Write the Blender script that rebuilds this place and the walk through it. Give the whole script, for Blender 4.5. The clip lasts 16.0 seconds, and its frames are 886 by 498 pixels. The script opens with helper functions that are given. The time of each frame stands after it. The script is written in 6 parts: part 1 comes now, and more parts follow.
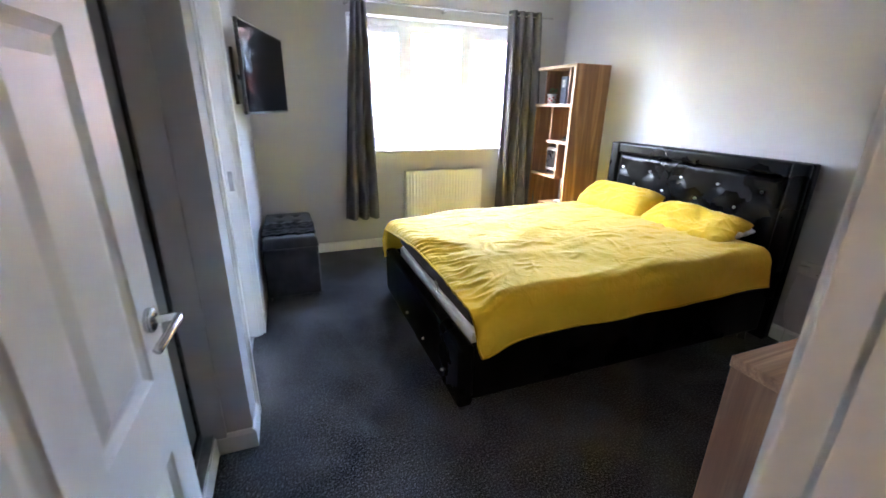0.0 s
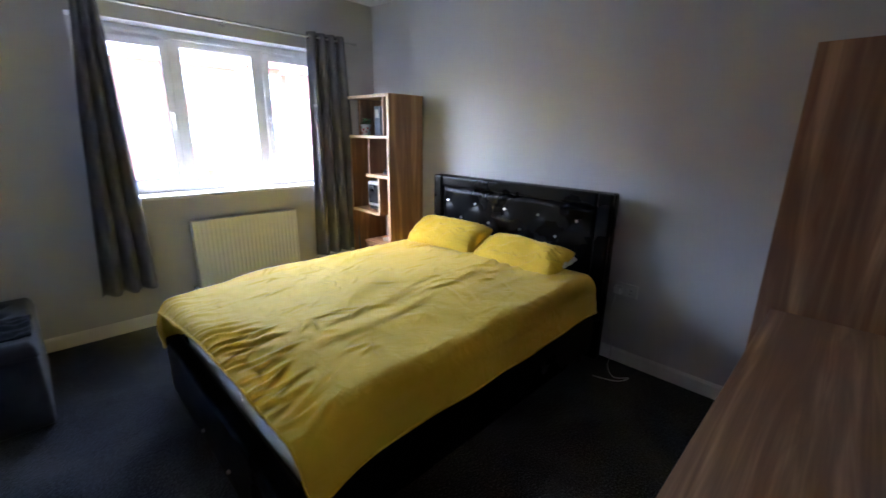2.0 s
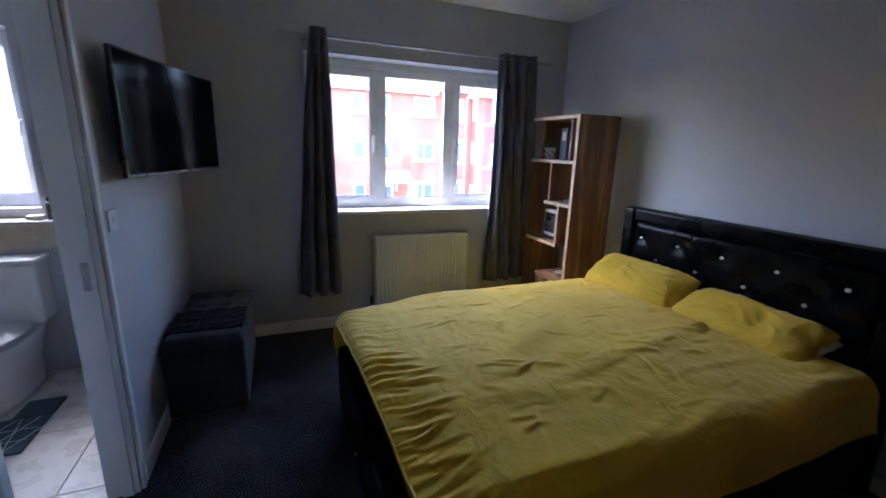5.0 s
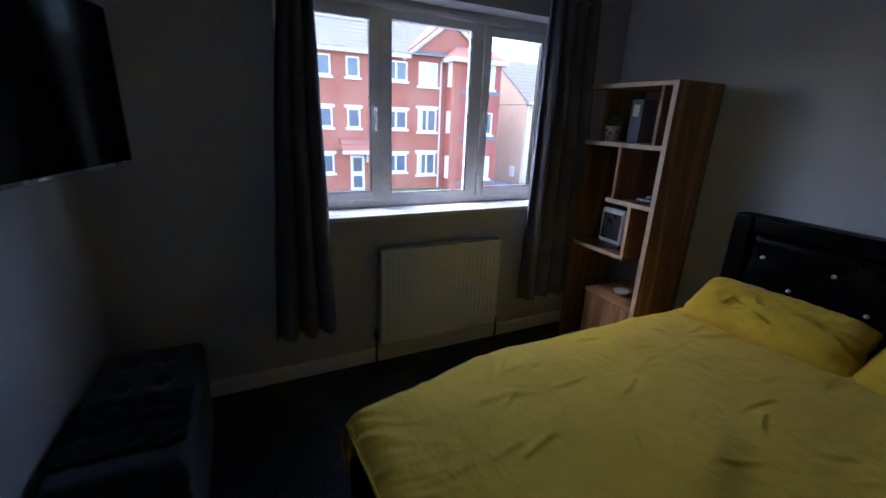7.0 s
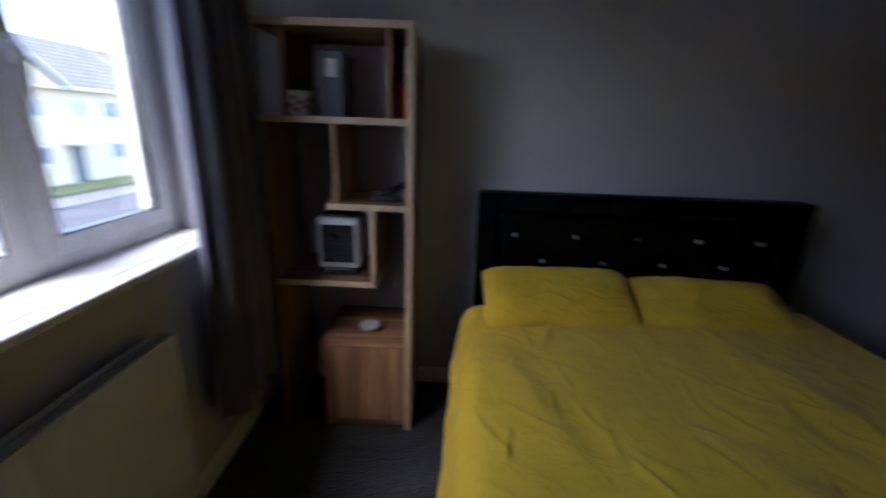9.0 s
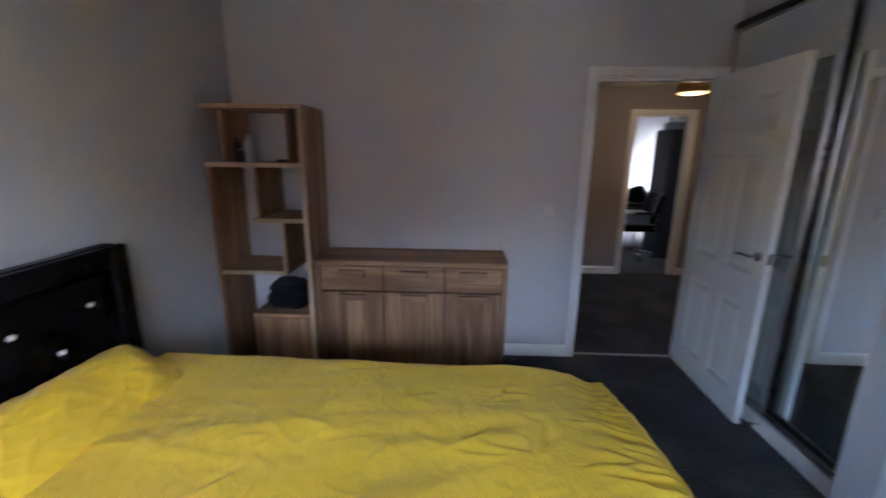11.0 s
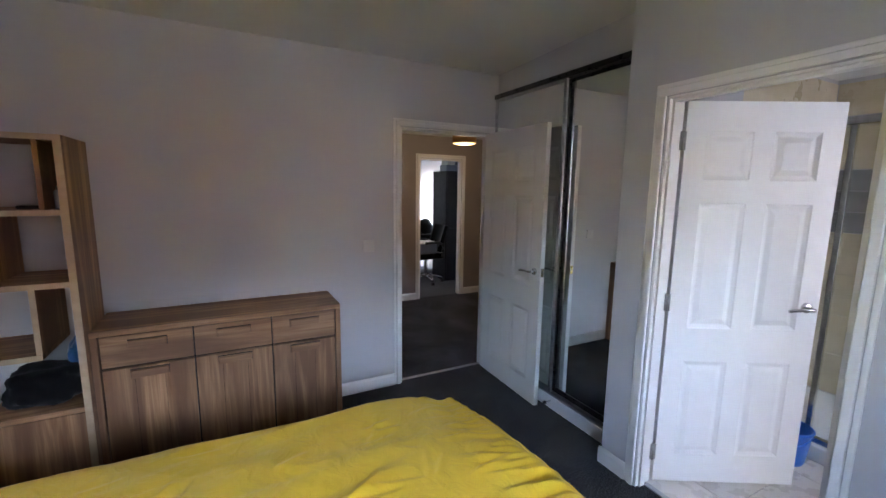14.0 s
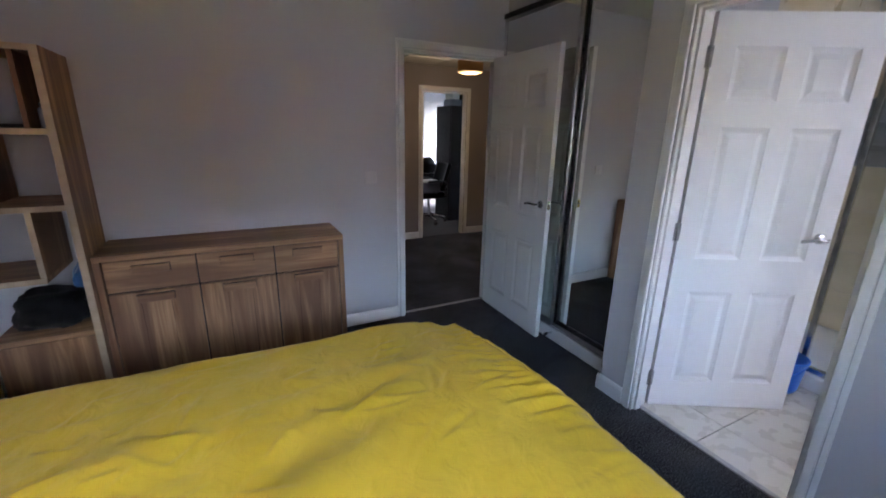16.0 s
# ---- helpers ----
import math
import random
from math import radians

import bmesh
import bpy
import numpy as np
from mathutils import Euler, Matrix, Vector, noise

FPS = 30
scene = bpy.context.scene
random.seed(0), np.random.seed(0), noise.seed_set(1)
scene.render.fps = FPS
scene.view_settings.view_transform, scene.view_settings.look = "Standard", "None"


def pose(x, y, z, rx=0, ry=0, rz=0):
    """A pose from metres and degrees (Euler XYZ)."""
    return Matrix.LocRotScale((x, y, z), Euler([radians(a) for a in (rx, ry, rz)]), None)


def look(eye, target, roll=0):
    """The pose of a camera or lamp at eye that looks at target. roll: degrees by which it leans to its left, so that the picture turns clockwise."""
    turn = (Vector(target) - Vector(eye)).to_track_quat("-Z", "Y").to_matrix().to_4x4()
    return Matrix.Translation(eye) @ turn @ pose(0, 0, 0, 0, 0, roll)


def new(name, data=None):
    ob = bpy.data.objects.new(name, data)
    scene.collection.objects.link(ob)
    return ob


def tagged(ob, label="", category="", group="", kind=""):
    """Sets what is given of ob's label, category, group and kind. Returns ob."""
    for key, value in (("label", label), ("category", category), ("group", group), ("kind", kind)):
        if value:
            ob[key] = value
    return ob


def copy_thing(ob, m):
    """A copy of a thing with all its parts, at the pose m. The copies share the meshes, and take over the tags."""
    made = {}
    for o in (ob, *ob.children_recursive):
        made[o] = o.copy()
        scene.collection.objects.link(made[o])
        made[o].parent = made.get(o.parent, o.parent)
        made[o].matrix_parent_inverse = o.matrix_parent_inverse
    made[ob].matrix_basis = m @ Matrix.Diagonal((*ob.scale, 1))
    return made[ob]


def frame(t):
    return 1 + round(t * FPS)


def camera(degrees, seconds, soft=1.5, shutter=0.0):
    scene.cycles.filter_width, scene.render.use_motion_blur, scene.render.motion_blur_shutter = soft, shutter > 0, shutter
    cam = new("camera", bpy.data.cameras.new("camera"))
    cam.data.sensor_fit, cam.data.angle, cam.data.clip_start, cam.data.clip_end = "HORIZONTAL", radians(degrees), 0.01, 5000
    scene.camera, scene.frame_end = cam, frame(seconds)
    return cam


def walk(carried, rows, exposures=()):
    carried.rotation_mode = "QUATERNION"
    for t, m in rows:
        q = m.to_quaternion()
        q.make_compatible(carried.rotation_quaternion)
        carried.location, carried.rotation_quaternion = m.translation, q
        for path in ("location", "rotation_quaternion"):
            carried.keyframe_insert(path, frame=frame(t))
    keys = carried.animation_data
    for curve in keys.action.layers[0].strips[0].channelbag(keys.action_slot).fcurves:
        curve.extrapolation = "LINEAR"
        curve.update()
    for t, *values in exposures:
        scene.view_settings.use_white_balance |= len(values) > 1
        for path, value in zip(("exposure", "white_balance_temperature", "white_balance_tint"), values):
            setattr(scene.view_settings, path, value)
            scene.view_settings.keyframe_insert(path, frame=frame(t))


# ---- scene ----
cam = camera(94.3, 16.0, 1.5, 0.5)
PATH = [
    (0, (0.25, -0.225, 1.415), (0.922, 1.539, 0.755), 0.97),
    (0.5, (0.284, -0.114, 1.421), (1.054, 1.617, 0.781), 0.0),
    (1, (0.382, 0.044, 1.452), (1.101, 1.816, 0.866), 0.8),
    (1.5, (0.439, 0.185, 1.465), (1.536, 1.759, 0.901), 1.3),
    (2, (0.543, 0.201, 1.47), (1.903, 1.565, 0.929), 0.9),
    (2.5, (0.571, 0.208, 1.496), (2.02, 1.482, 0.968), -0.2),
    (3, (0.543, 0.229, 1.5), (2.007, 1.492, 0.988), 0.1),
    (3.5, (0.486, 0.277, 1.501), (1.935, 1.554, 0.982), 1.5),
    (4, (0.549, 0.325, 1.484), (1.887, 1.715, 0.959), 1.12),
    (4.5, (0.6, 0.41, 1.484), (1.617, 2.064, 0.99), 1.3),
    (5, (0.648, 0.479, 1.498), (1.368, 2.285, 1.028), 1.73),
    (5.2, (0.644, 0.515, 1.498), (1.326, 2.328, 1.021), 2.0),
    (7.3, (0.661, 1.787, 1.548), (1.6, 3.441, 0.929), 2.2),
    (7.5, (0.674, 1.958, 1.511), (1.742, 3.535, 0.902), 2.3),
    (8, (0.71, 2.377, 1.452), (2.198, 3.538, 0.791), 3.2),
    (8.5, (0.899, 2.709, 1.391), (2.634, 3.537, 0.838), 1.3),
    (9, (1.083, 2.903, 1.432), (2.996, 2.94, 0.85), 2.0),
    (9.5, (1.218, 3.015, 1.518), (2.765, 1.964, 0.809), 4.1),
    (10, (1.315, 2.93, 1.497), (2.394, 1.374, 0.854), 2.0),
    (10.2, (1.377, 2.908, 1.504), (2.297, 1.244, 0.883), 0.8),
    (12.3, (1.765, 2.87, 1.582), (0.844, 1.122, 1.274), 1.1),
    (12.5, (1.792, 2.879, 1.587), (0.875, 1.13, 1.266), 0.2),
    (13, (1.85, 2.882, 1.58), (0.913, 1.138, 1.296), -0.4),
    (13.5, (1.848, 2.886, 1.58), (0.914, 1.142, 1.286), 0.3),
    (14, (1.852, 2.893, 1.571), (0.934, 1.141, 1.276), 0.8),
    (14.5, (1.857, 2.896, 1.566), (0.943, 1.144, 1.257), 0.7),
    (15, (1.855, 2.901, 1.542), (0.93, 1.164, 1.185), 0.4),
    (15.5, (1.843, 2.886, 1.522), (0.894, 1.178, 1.097), 1.3),
    (16, (1.846, 2.858, 1.474), (0.96, 1.154, 0.918), 1.2),
]
EXPOSURES = [(0.0, 7.3, 6350, 13), (0.5, 7.25, 6300, 13), (1.0, 7.0, 6250, 14), (1.5, 6.45, 6100, 14), (2.0, 6.0, 6050, 14), (3.0, 5.2, 5950, 16), (3.5, 5.05, 5800, 16),
             (5.0, 4.8, 5650, 16), (7.3, 3.2, 5750, 16), (8.5, 3.1, 5800, 15), (9.2, 3.45, 6000, 15), (9.6, 4.55, 6500, 16), (10.2, 5.35, 6250, 15), (12.3, 6.1, 6950, 14), (15.0, 6.05, 6950, 14), (16.0, 5.75, 6850, 14)]
walk(cam, [(t, look(eye, target, roll)) for t, eye, target, roll in PATH], EXPOSURES)

# ---- world and light ----
world = bpy.data.worlds.new("sky")
scene.world = world
world.use_nodes = True
wn = world.node_tree.nodes
sky = wn.new("ShaderNodeTexSky")
sky.sky_type = "NISHITA"
sky.sun_disc = False
sky.sun_elevation = radians(56)
sky.sun_rotation = radians(-56)
sky.air_density, sky.dust_density, sky.ozone_density = 0.9, 1.9, 1.0
world.node_tree.links.new(sky.outputs[0], wn["Background"].inputs[0])
wn["Background"].inputs[1].default_value = 0.15
sun_data = bpy.data.lights.new("sun", "SUN")
sun_data.energy, sun_data.angle, sun_data.color = 0.5, radians(45), (1.0, 0.99, 0.97)
sun = new("sun", sun_data)
sun.matrix_basis = look((0, 0, 0), (0.464, -0.313, -0.829))


# ---- building blocks ----
def world_matrix(ob):
    if ob.parent is None:
        return ob.matrix_basis.copy()
    return world_matrix(ob.parent) @ ob.matrix_parent_inverse @ ob.matrix_basis


def mesh_of(name, bm, material, smooth=False):
    me = bpy.data.meshes.new(name)
    bmesh.ops.recalc_face_normals(bm, faces=bm.faces)
    bm.to_mesh(me)
    bm.free()
    me.materials.append(material)
    if smooth:
        me.polygons.foreach_set("use_smooth", [True] * len(me.polygons))
    return me


def part(name, bm, material, parent=None, label="", smooth=False):
    """One mesh object, built in world places, under a thing or a part."""
    ob = new(name, mesh_of(name, bm, material, smooth))
    if parent is not None:
        ob.parent = parent
        ob.matrix_parent_inverse = world_matrix(parent).inverted()
    if label:
        ob["label"] = label
    return ob


def thing(name, loc, label, category, group="", kind=""):
    ob = new(name)
    ob.empty_display_size = 0.05
    ob.matrix_basis = Matrix.Translation(loc)
    return tagged(ob, label, category, group, kind)


def structure(name, bm, material, label, smooth=False):
    return tagged(part(name, bm, material, None, "", smooth), label, name.split("_")[0], "", "structure")


def box(bm, a, b, bevel=0.0, seg=2):
    lo = [min(p, q) for p, q in zip(a, b)]
    hi = [max(p, q) for p, q in zip(a, b)]
    m = Matrix.LocRotScale([(p + q) / 2 for p, q in zip(lo, hi)], None, [q - p for p, q in zip(lo, hi)])
    r = bmesh.ops.create_cube(bm, size=1, matrix=m)
    if bevel:
        edges = list({e for v in r["verts"] for e in v.link_edges})
        bmesh.ops.bevel(bm, geom=edges, offset=bevel, segments=seg, affect="EDGES", profile=0.5)
    return bm


def B(a, b, bevel=0.0, seg=2):
    return box(bmesh.new(), a, b, bevel, seg)


def BB(*boxes):
    bm = bmesh.new()
    for a, b in boxes:
        box(bm, a, b)
    return bm


def cyl(bm, p, q, r, seg=14, r2=None):
    p, q = Vector(p), Vector(q)
    d = q - p
    m = Matrix.Translation((p + q) / 2) @ d.to_track_quat("Z", "Y").to_matrix().to_4x4()
    bmesh.ops.create_cone(bm, cap_ends=True, segments=seg, radius1=r, radius2=r if r2 is None else r2, depth=d.length, matrix=m)
    return bm


def C(p, q, r, seg=14, r2=None):
    return cyl(bmesh.new(), p, q, r, seg, r2)


def tube(bm, pts, r, seg=8):
    """A round tube along points."""
    pts = [Vector(p) for p in pts]
    rings = []
    for i, p in enumerate(pts):
        d = (pts[min(i + 1, len(pts) - 1)] - pts[max(i - 1, 0)]).normalized()
        q = d.to_track_quat("Z", "Y")
        rings.append([bm.verts.new(p + q @ Vector((r * math.cos(a), r * math.sin(a), 0))) for a in [2 * math.pi * k / seg for k in range(seg)]])
    for a, b in zip(rings, rings[1:]):
        for k in range(seg):
            bm.faces.new((a[k], a[(k + 1) % seg], b[(k + 1) % seg], b[k]))
    bm.faces.new(rings[0][::-1])
    bm.faces.new(rings[-1])
    return bm


def spline(pts, n=8):
    """Points of a smooth line through pts."""
    p = [Vector(q) for q in pts]
    p = [p[0]] + p + [p[-1]]
    out = []
    for i in range(1, len(p) - 2):
        for k in range(n):
            t = k / n
            a, b, c, d = p[i - 1:i + 3]
            out.append(0.5 * (2 * b + (c - a) * t + (2 * a - 5 * b + 4 * c - d) * t * t + (3 * b - a - 3 * c + d) * t ** 3))
    return out + [p[-2]]


def lathe(bm, profile, centre, seg=24, sx=1.0, sy=1.0):
    """A solid of revolution about z from (radius, height) pairs."""
    c = Vector(centre)
    rings = []
    for r, z in profile:
        rings.append([bm.verts.new(c + Vector((sx * r * math.cos(2 * math.pi * k / seg), sy * r * math.sin(2 * math.pi * k / seg), z))) for k in range(seg)])
    for a, b in zip(rings, rings[1:]):
        for k in range(seg):
            bm.faces.new((a[k], a[(k + 1) % seg], b[(k + 1) % seg], b[k]))
    bm.faces.new(rings[0][::-1])
    bm.faces.new(rings[-1])
    return bm


def sheet(nu, nv, place):
    """A grid of faces; place(u, v) gives the point for u, v in 0..1."""
    bm = bmesh.new()
    g = [[bm.verts.new(place(i / nu, j / nv)) for j in range(nv + 1)] for i in range(nu + 1)]
    for i in range(nu):
        for j in range(nv):
            bm.faces.new((g[i][j], g[i + 1][j], g[i + 1][j + 1], g[i][j + 1]))
    return bm


def wobble(x, y, z=0.0):
    return noise.noise(Vector((x, y, z)))


# ---- materials ----
def material(name, rough=0.5, metal=0.0):
    m = bpy.data.materials.new(name)
    m.use_nodes = True
    n = m.node_tree.nodes
    p = n["Principled BSDF"]
    p.inputs["Roughness"].default_value = rough
    p.inputs["Metallic"].default_value = metal
    return m, n, m.node_tree.links, p


def mixed(n, l, fac, a, b):
    mix = n.new("ShaderNodeMix")
    mix.data_type = "RGBA"
    for s, v in ((mix.inputs[6], a), (mix.inputs[7], b)):
        if isinstance(v, tuple):
            s.default_value = (*v, 1)
        else:
            l.new(v, s)
    if isinstance(fac, float):
        mix.inputs[0].default_value = fac
    else:
        l.new(fac, mix.inputs[0])
    return mix.outputs[2]


def grain(n, l, scale, detail=4.0, stretch=(1, 1, 1), distort=0.0, lo=0.3, hi=0.7):
    tc, mp, nz, rp = n.new("ShaderNodeTexCoord"), n.new("ShaderNodeMapping"), n.new("ShaderNodeTexNoise"), n.new("ShaderNodeMapRange")
    mp.inputs["Scale"].default_value = stretch
    nz.inputs["Scale"].default_value, nz.inputs["Detail"].default_value, nz.inputs["Distortion"].default_value = scale, detail, distort
    l.new(tc.outputs["Object"], mp.inputs[0])
    l.new(mp.outputs[0], nz.inputs[0])
    l.new(nz.outputs[0], rp.inputs[0])
    rp.inputs[1].default_value, rp.inputs[2].default_value = lo, hi
    return rp.outputs[0]


def bumped(n, l, p, height, strength, distance):
    b = n.new("ShaderNodeBump")
    b.inputs["Strength"].default_value, b.inputs["Distance"].default_value = strength, distance
    l.new(height, b.inputs["Height"])
    l.new(b.outputs[0], p.inputs["Normal"])


def plain(name, c1, c2, scale=3.0, rough=0.5, fine=150.0, bump=0.15, dist=0.001, metal=0.0, stretch=(1, 1, 1), spec=0.5):
    """Two tones in large soft patches, and a fine relief."""
    m, n, l, p = material(name, rough, metal)
    l.new(mixed(n, l, grain(n, l, scale, 5, stretch), c1, c2), p.inputs["Base Color"])
    f = grain(n, l, fine, 3, stretch, 0, 0.2, 0.8)
    bumped(n, l, p, f, bump, dist)
    r = n.new("ShaderNodeMapRange")
    r.inputs[3].default_value, r.inputs[4].default_value = max(0.02, rough - 0.06), min(1, rough + 0.08)
    l.new(grain(n, l, scale * 4, 4), r.inputs[0])
    l.new(r.outputs[0], p.inputs["Roughness"])
    p.inputs["Specular IOR Level"].default_value = spec
    return m


def wood(name, along):
    """Light sawn oak veneer; along: the axis of the grain."""
    m, n, l, p = material(name, 0.55)
    s = [14.0, 14.0, 14.0]
    s[along] = 0.9
    broad = grain(n, l, 1.0, 6, tuple(s), 2.2, 0.32, 0.68)
    s2 = [190.0, 190.0, 190.0]
    s2[along] = 3.0
    fine = grain(n, l, 1.0, 4, tuple(s2), 0.3, 0.35, 0.75)
    c = mixed(n, l, broad, (0.255, 0.117, 0.05), (0.60, 0.35, 0.182))
    knot = grain(n, l, 1.0, 5, tuple(0.35 * v for v in s), 2.5, 0.42, 0.62)
    c = mixed(n, l, knot, (0.215, 0.107, 0.055), c)
    c = mixed(n, l, fine, mixed(n, l, 0.62, (0.15, 0.075, 0.04), c), c)
    l.new(c, p.inputs["Base Color"])
    bumped(n, l, p, fine, 0.25, 0.0006)
    return m


def carpet_material(name, c1, c2):
    m, n, l, p = material(name, 0.95)
    tuft = grain(n, l, 170, 3, (1, 1, 1), 0, 0.3, 0.72)
    worn = grain(n, l, 2.3, 5, (1, 1, 1), 0.5, 0.4, 0.8)
    speck = grain(n, l, 125, 4, (1, 1, 1), 0, 0.47, 0.64)
    c = mixed(n, l, speck, c1, c2)
    c = mixed(n, l, worn, c, mixed(n, l, 0.5, c, tuple(1.5 * v for v in c2)))
    l.new(mixed(n, l, tuft, tuple(0.45 * v for v in c1), c), p.inputs["Base Color"])
    bumped(n, l, p, tuft, 0.8, 0.004)
    p.inputs["Sheen Weight"].default_value = 0.08
    p.inputs["Specular IOR Level"].default_value = 0.1
    return m


def cloth(name, c1, c2, weave=700.0, sheen=0.3, rough=0.9, scale=5.0):
    m, n, l, p = material(name, rough)
    l.new(mixed(n, l, grain(n, l, scale, 6, (1, 1, 1), 0.4), c1, c2), p.inputs["Base Color"])
    a = grain(n, l, weave, 2, (1, 1, 1), 0, 0.2, 0.8)
    bumped(n, l, p, a, 0.25, 0.0008)
    p.inputs["Sheen Weight"].default_value = sheen
    p.inputs["Specular IOR Level"].default_value = 0.2
    return m


def glass(name, tint=(1, 1, 1), rough=0.0, gloss=0.45):
    m = bpy.data.materials.new(name)
    m.use_nodes = True
    n, l = m.node_tree.nodes, m.node_tree.links
    n.remove(n["Principled BSDF"])
    t, g, x = n.new("ShaderNodeBsdfTransparent"), n.new("ShaderNodeBsdfGlossy"), n.new("ShaderNodeMixShader")
    t.inputs[0].default_value = (*tint, 1)
    g.inputs["Roughness"].default_value = rough + 0.02
    f, c = n.new("ShaderNodeLayerWeight"), n.new("ShaderNodeMapRange")
    f.inputs[0].default_value = 0.12
    l.new(f.outputs["Facing"], c.inputs[0])
    c.inputs[3].default_value, c.inputs[4].default_value = 0.03, gloss
    l.new(c.outputs[0], x.inputs[0])
    l.new(t.outputs[0], x.inputs[1])
    l.new(g.outputs[0], x.inputs[2])
    l.new(x.outputs[0], n["Material Output"].inputs[0])
    return m


def emitter(name, colour, strength):
    m, n, l, p = material(name, 0.6)
    p.inputs["Base Color"].default_value = (*colour, 1)
    p.inputs["Emission Color"].default_value = (*colour, 1)
    p.inputs["Emission Strength"].default_value = strength
    return m


def joints_material(name, c1, c2, mortar, w, h, gap, offset=0.5, rough=0.85):
    """Courses of brick or tile too far off to be built singly."""
    m, n, l, p = material(name, rough)
    tc, mp, bk = n.new("ShaderNodeTexCoord"), n.new("ShaderNodeMapping"), n.new("ShaderNodeTexBrick")
    mp.inputs["Rotation"].default_value = (radians(90), 0, 0)
    l.new(tc.outputs["Object"], mp.inputs[0])
    l.new(mp.outputs[0], bk.inputs[0])
    bk.inputs["Scale"].default_value = 1
    bk.inputs["Brick Width"].default_value, bk.inputs["Row Height"].default_value, bk.inputs["Mortar Size"].default_value = w, h, gap
    bk.offset = offset
    for k, c in (("Color1", c1), ("Color2", c2), ("Mortar", mortar)):
        bk.inputs[k].default_value = (*c, 1)
    patch = grain(n, l, 0.6, 5)
    l.new(mixed(n, l, patch, bk.outputs[0], tuple(0.85 * v for v in c1)), p.inputs["Base Color"])
    bumped(n, l, p, bk.outputs[1], -0.3, 0.004)
    p.inputs["Specular IOR Level"].default_value = 0.15
    return m


WALL = plain("wall_paint", (0.47, 0.47, 0.49), (0.505, 0.505, 0.523), 1.2, 0.75, 220, 0.12, 0.0008, spec=0.3)
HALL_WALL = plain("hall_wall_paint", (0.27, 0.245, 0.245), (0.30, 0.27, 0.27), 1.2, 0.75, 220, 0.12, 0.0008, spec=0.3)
CEIL = plain("ceiling_paint", (0.62, 0.62, 0.61), (0.66, 0.66, 0.65), 1.0, 0.85, 160, 0.2, 0.001, spec=0.2)
GLOSS = plain("white_gloss_paint", (0.74, 0.74, 0.735), (0.76, 0.76, 0.755), 1.2, 0.42, 90, 0.03, 0.0003)
UPVC = plain("white_plastic_frame", (0.80, 0.81, 0.82), (0.84, 0.85, 0.86), 2.0, 0.28, 90, 0.03, 0.0004)
PLASTIC = plain("white_plastic", (0.52, 0.52, 0.52), (0.56, 0.56, 0.56), 6.0, 0.35, 90, 0.03, 0.0003)
CARPET = carpet_material("charcoal_carpet", (0.006, 0.0063, 0.007), (0.17, 0.173, 0.184))
CARPET_GREY = carpet_material("grey_carpet", (0.11, 0.115, 0.125), (0.17, 0.175, 0.19))
OAK_V, OAK_X, OAK_Y = wood("oak_veneer_upright", 2), wood("oak_veneer_across", 0), wood("oak_veneer_deep", 1)
EDGE = plain("pale_oak_edge", (0.42, 0.31, 0.20), (0.50, 0.38, 0.26), 20, 0.5, 200, 0.1, 0.0004)
CHROME = plain("brushed_chrome", (0.62, 0.62, 0.62), (0.72, 0.72, 0.72), 30, 0.18, 400, 0.04, 0.0002, metal=1.0)
STEEL = plain("dull_steel", (0.32, 0.32, 0.33), (0.42, 0.42, 0.43), 30, 0.35, 400, 0.06, 0.0002, metal=1.0)
BLACK_LEATHER = plain("black_faux_leather", (0.0022, 0.0022, 0.0026), (0.0035, 0.0035, 0.004), 0.7, 0.29, 160, 0.0, 0.0005, spec=0.12)
BLACK = plain("black_plastic", (0.012, 0.012, 0.013), (0.02, 0.02, 0.021), 8, 0.3, 200, 0.08, 0.0004)
BLACK_CLOTH = cloth("black_cloth", (0.004, 0.004, 0.0045), (0.009, 0.009, 0.01), 700, 0.05)
DARK_WOOD = plain("black_wood", (0.009, 0.0085, 0.0085), (0.016, 0.015, 0.0145), 5, 0.5, 120, 0.1, 0.0005, spec=0.25)
SCREEN = plain("dark_screen", (0.003, 0.003, 0.0035), (0.004, 0.004, 0.005), 5, 0.10, 300, 0.0, 0.0001, spec=0.04)
SCREEN.node_tree.nodes["Principled BSDF"].inputs["IOR"].default_value = 1.22
HEATER_GREY = plain("light_grey_plastic", (0.46, 0.46, 0.46), (0.52, 0.52, 0.52), 6.0, 0.4, 90, 0.03, 0.0003)


def crumpled(m, scale, strength, distance):
    """Adds small soft crumples under the weave of a cloth."""
    n, l = m.node_tree.nodes, m.node_tree.links
    weave = [k for k in n if k.bl_idname == "ShaderNodeBump"][0]
    b = n.new("ShaderNodeBump")
    b.inputs["Strength"].default_value, b.inputs["Distance"].default_value = strength, distance
    l.new(grain(n, l, scale, 5, (1, 1, 1), 1.6, 0.25, 0.75), b.inputs["Height"])
    l.new(b.outputs[0], weave.inputs["Normal"])
    return m


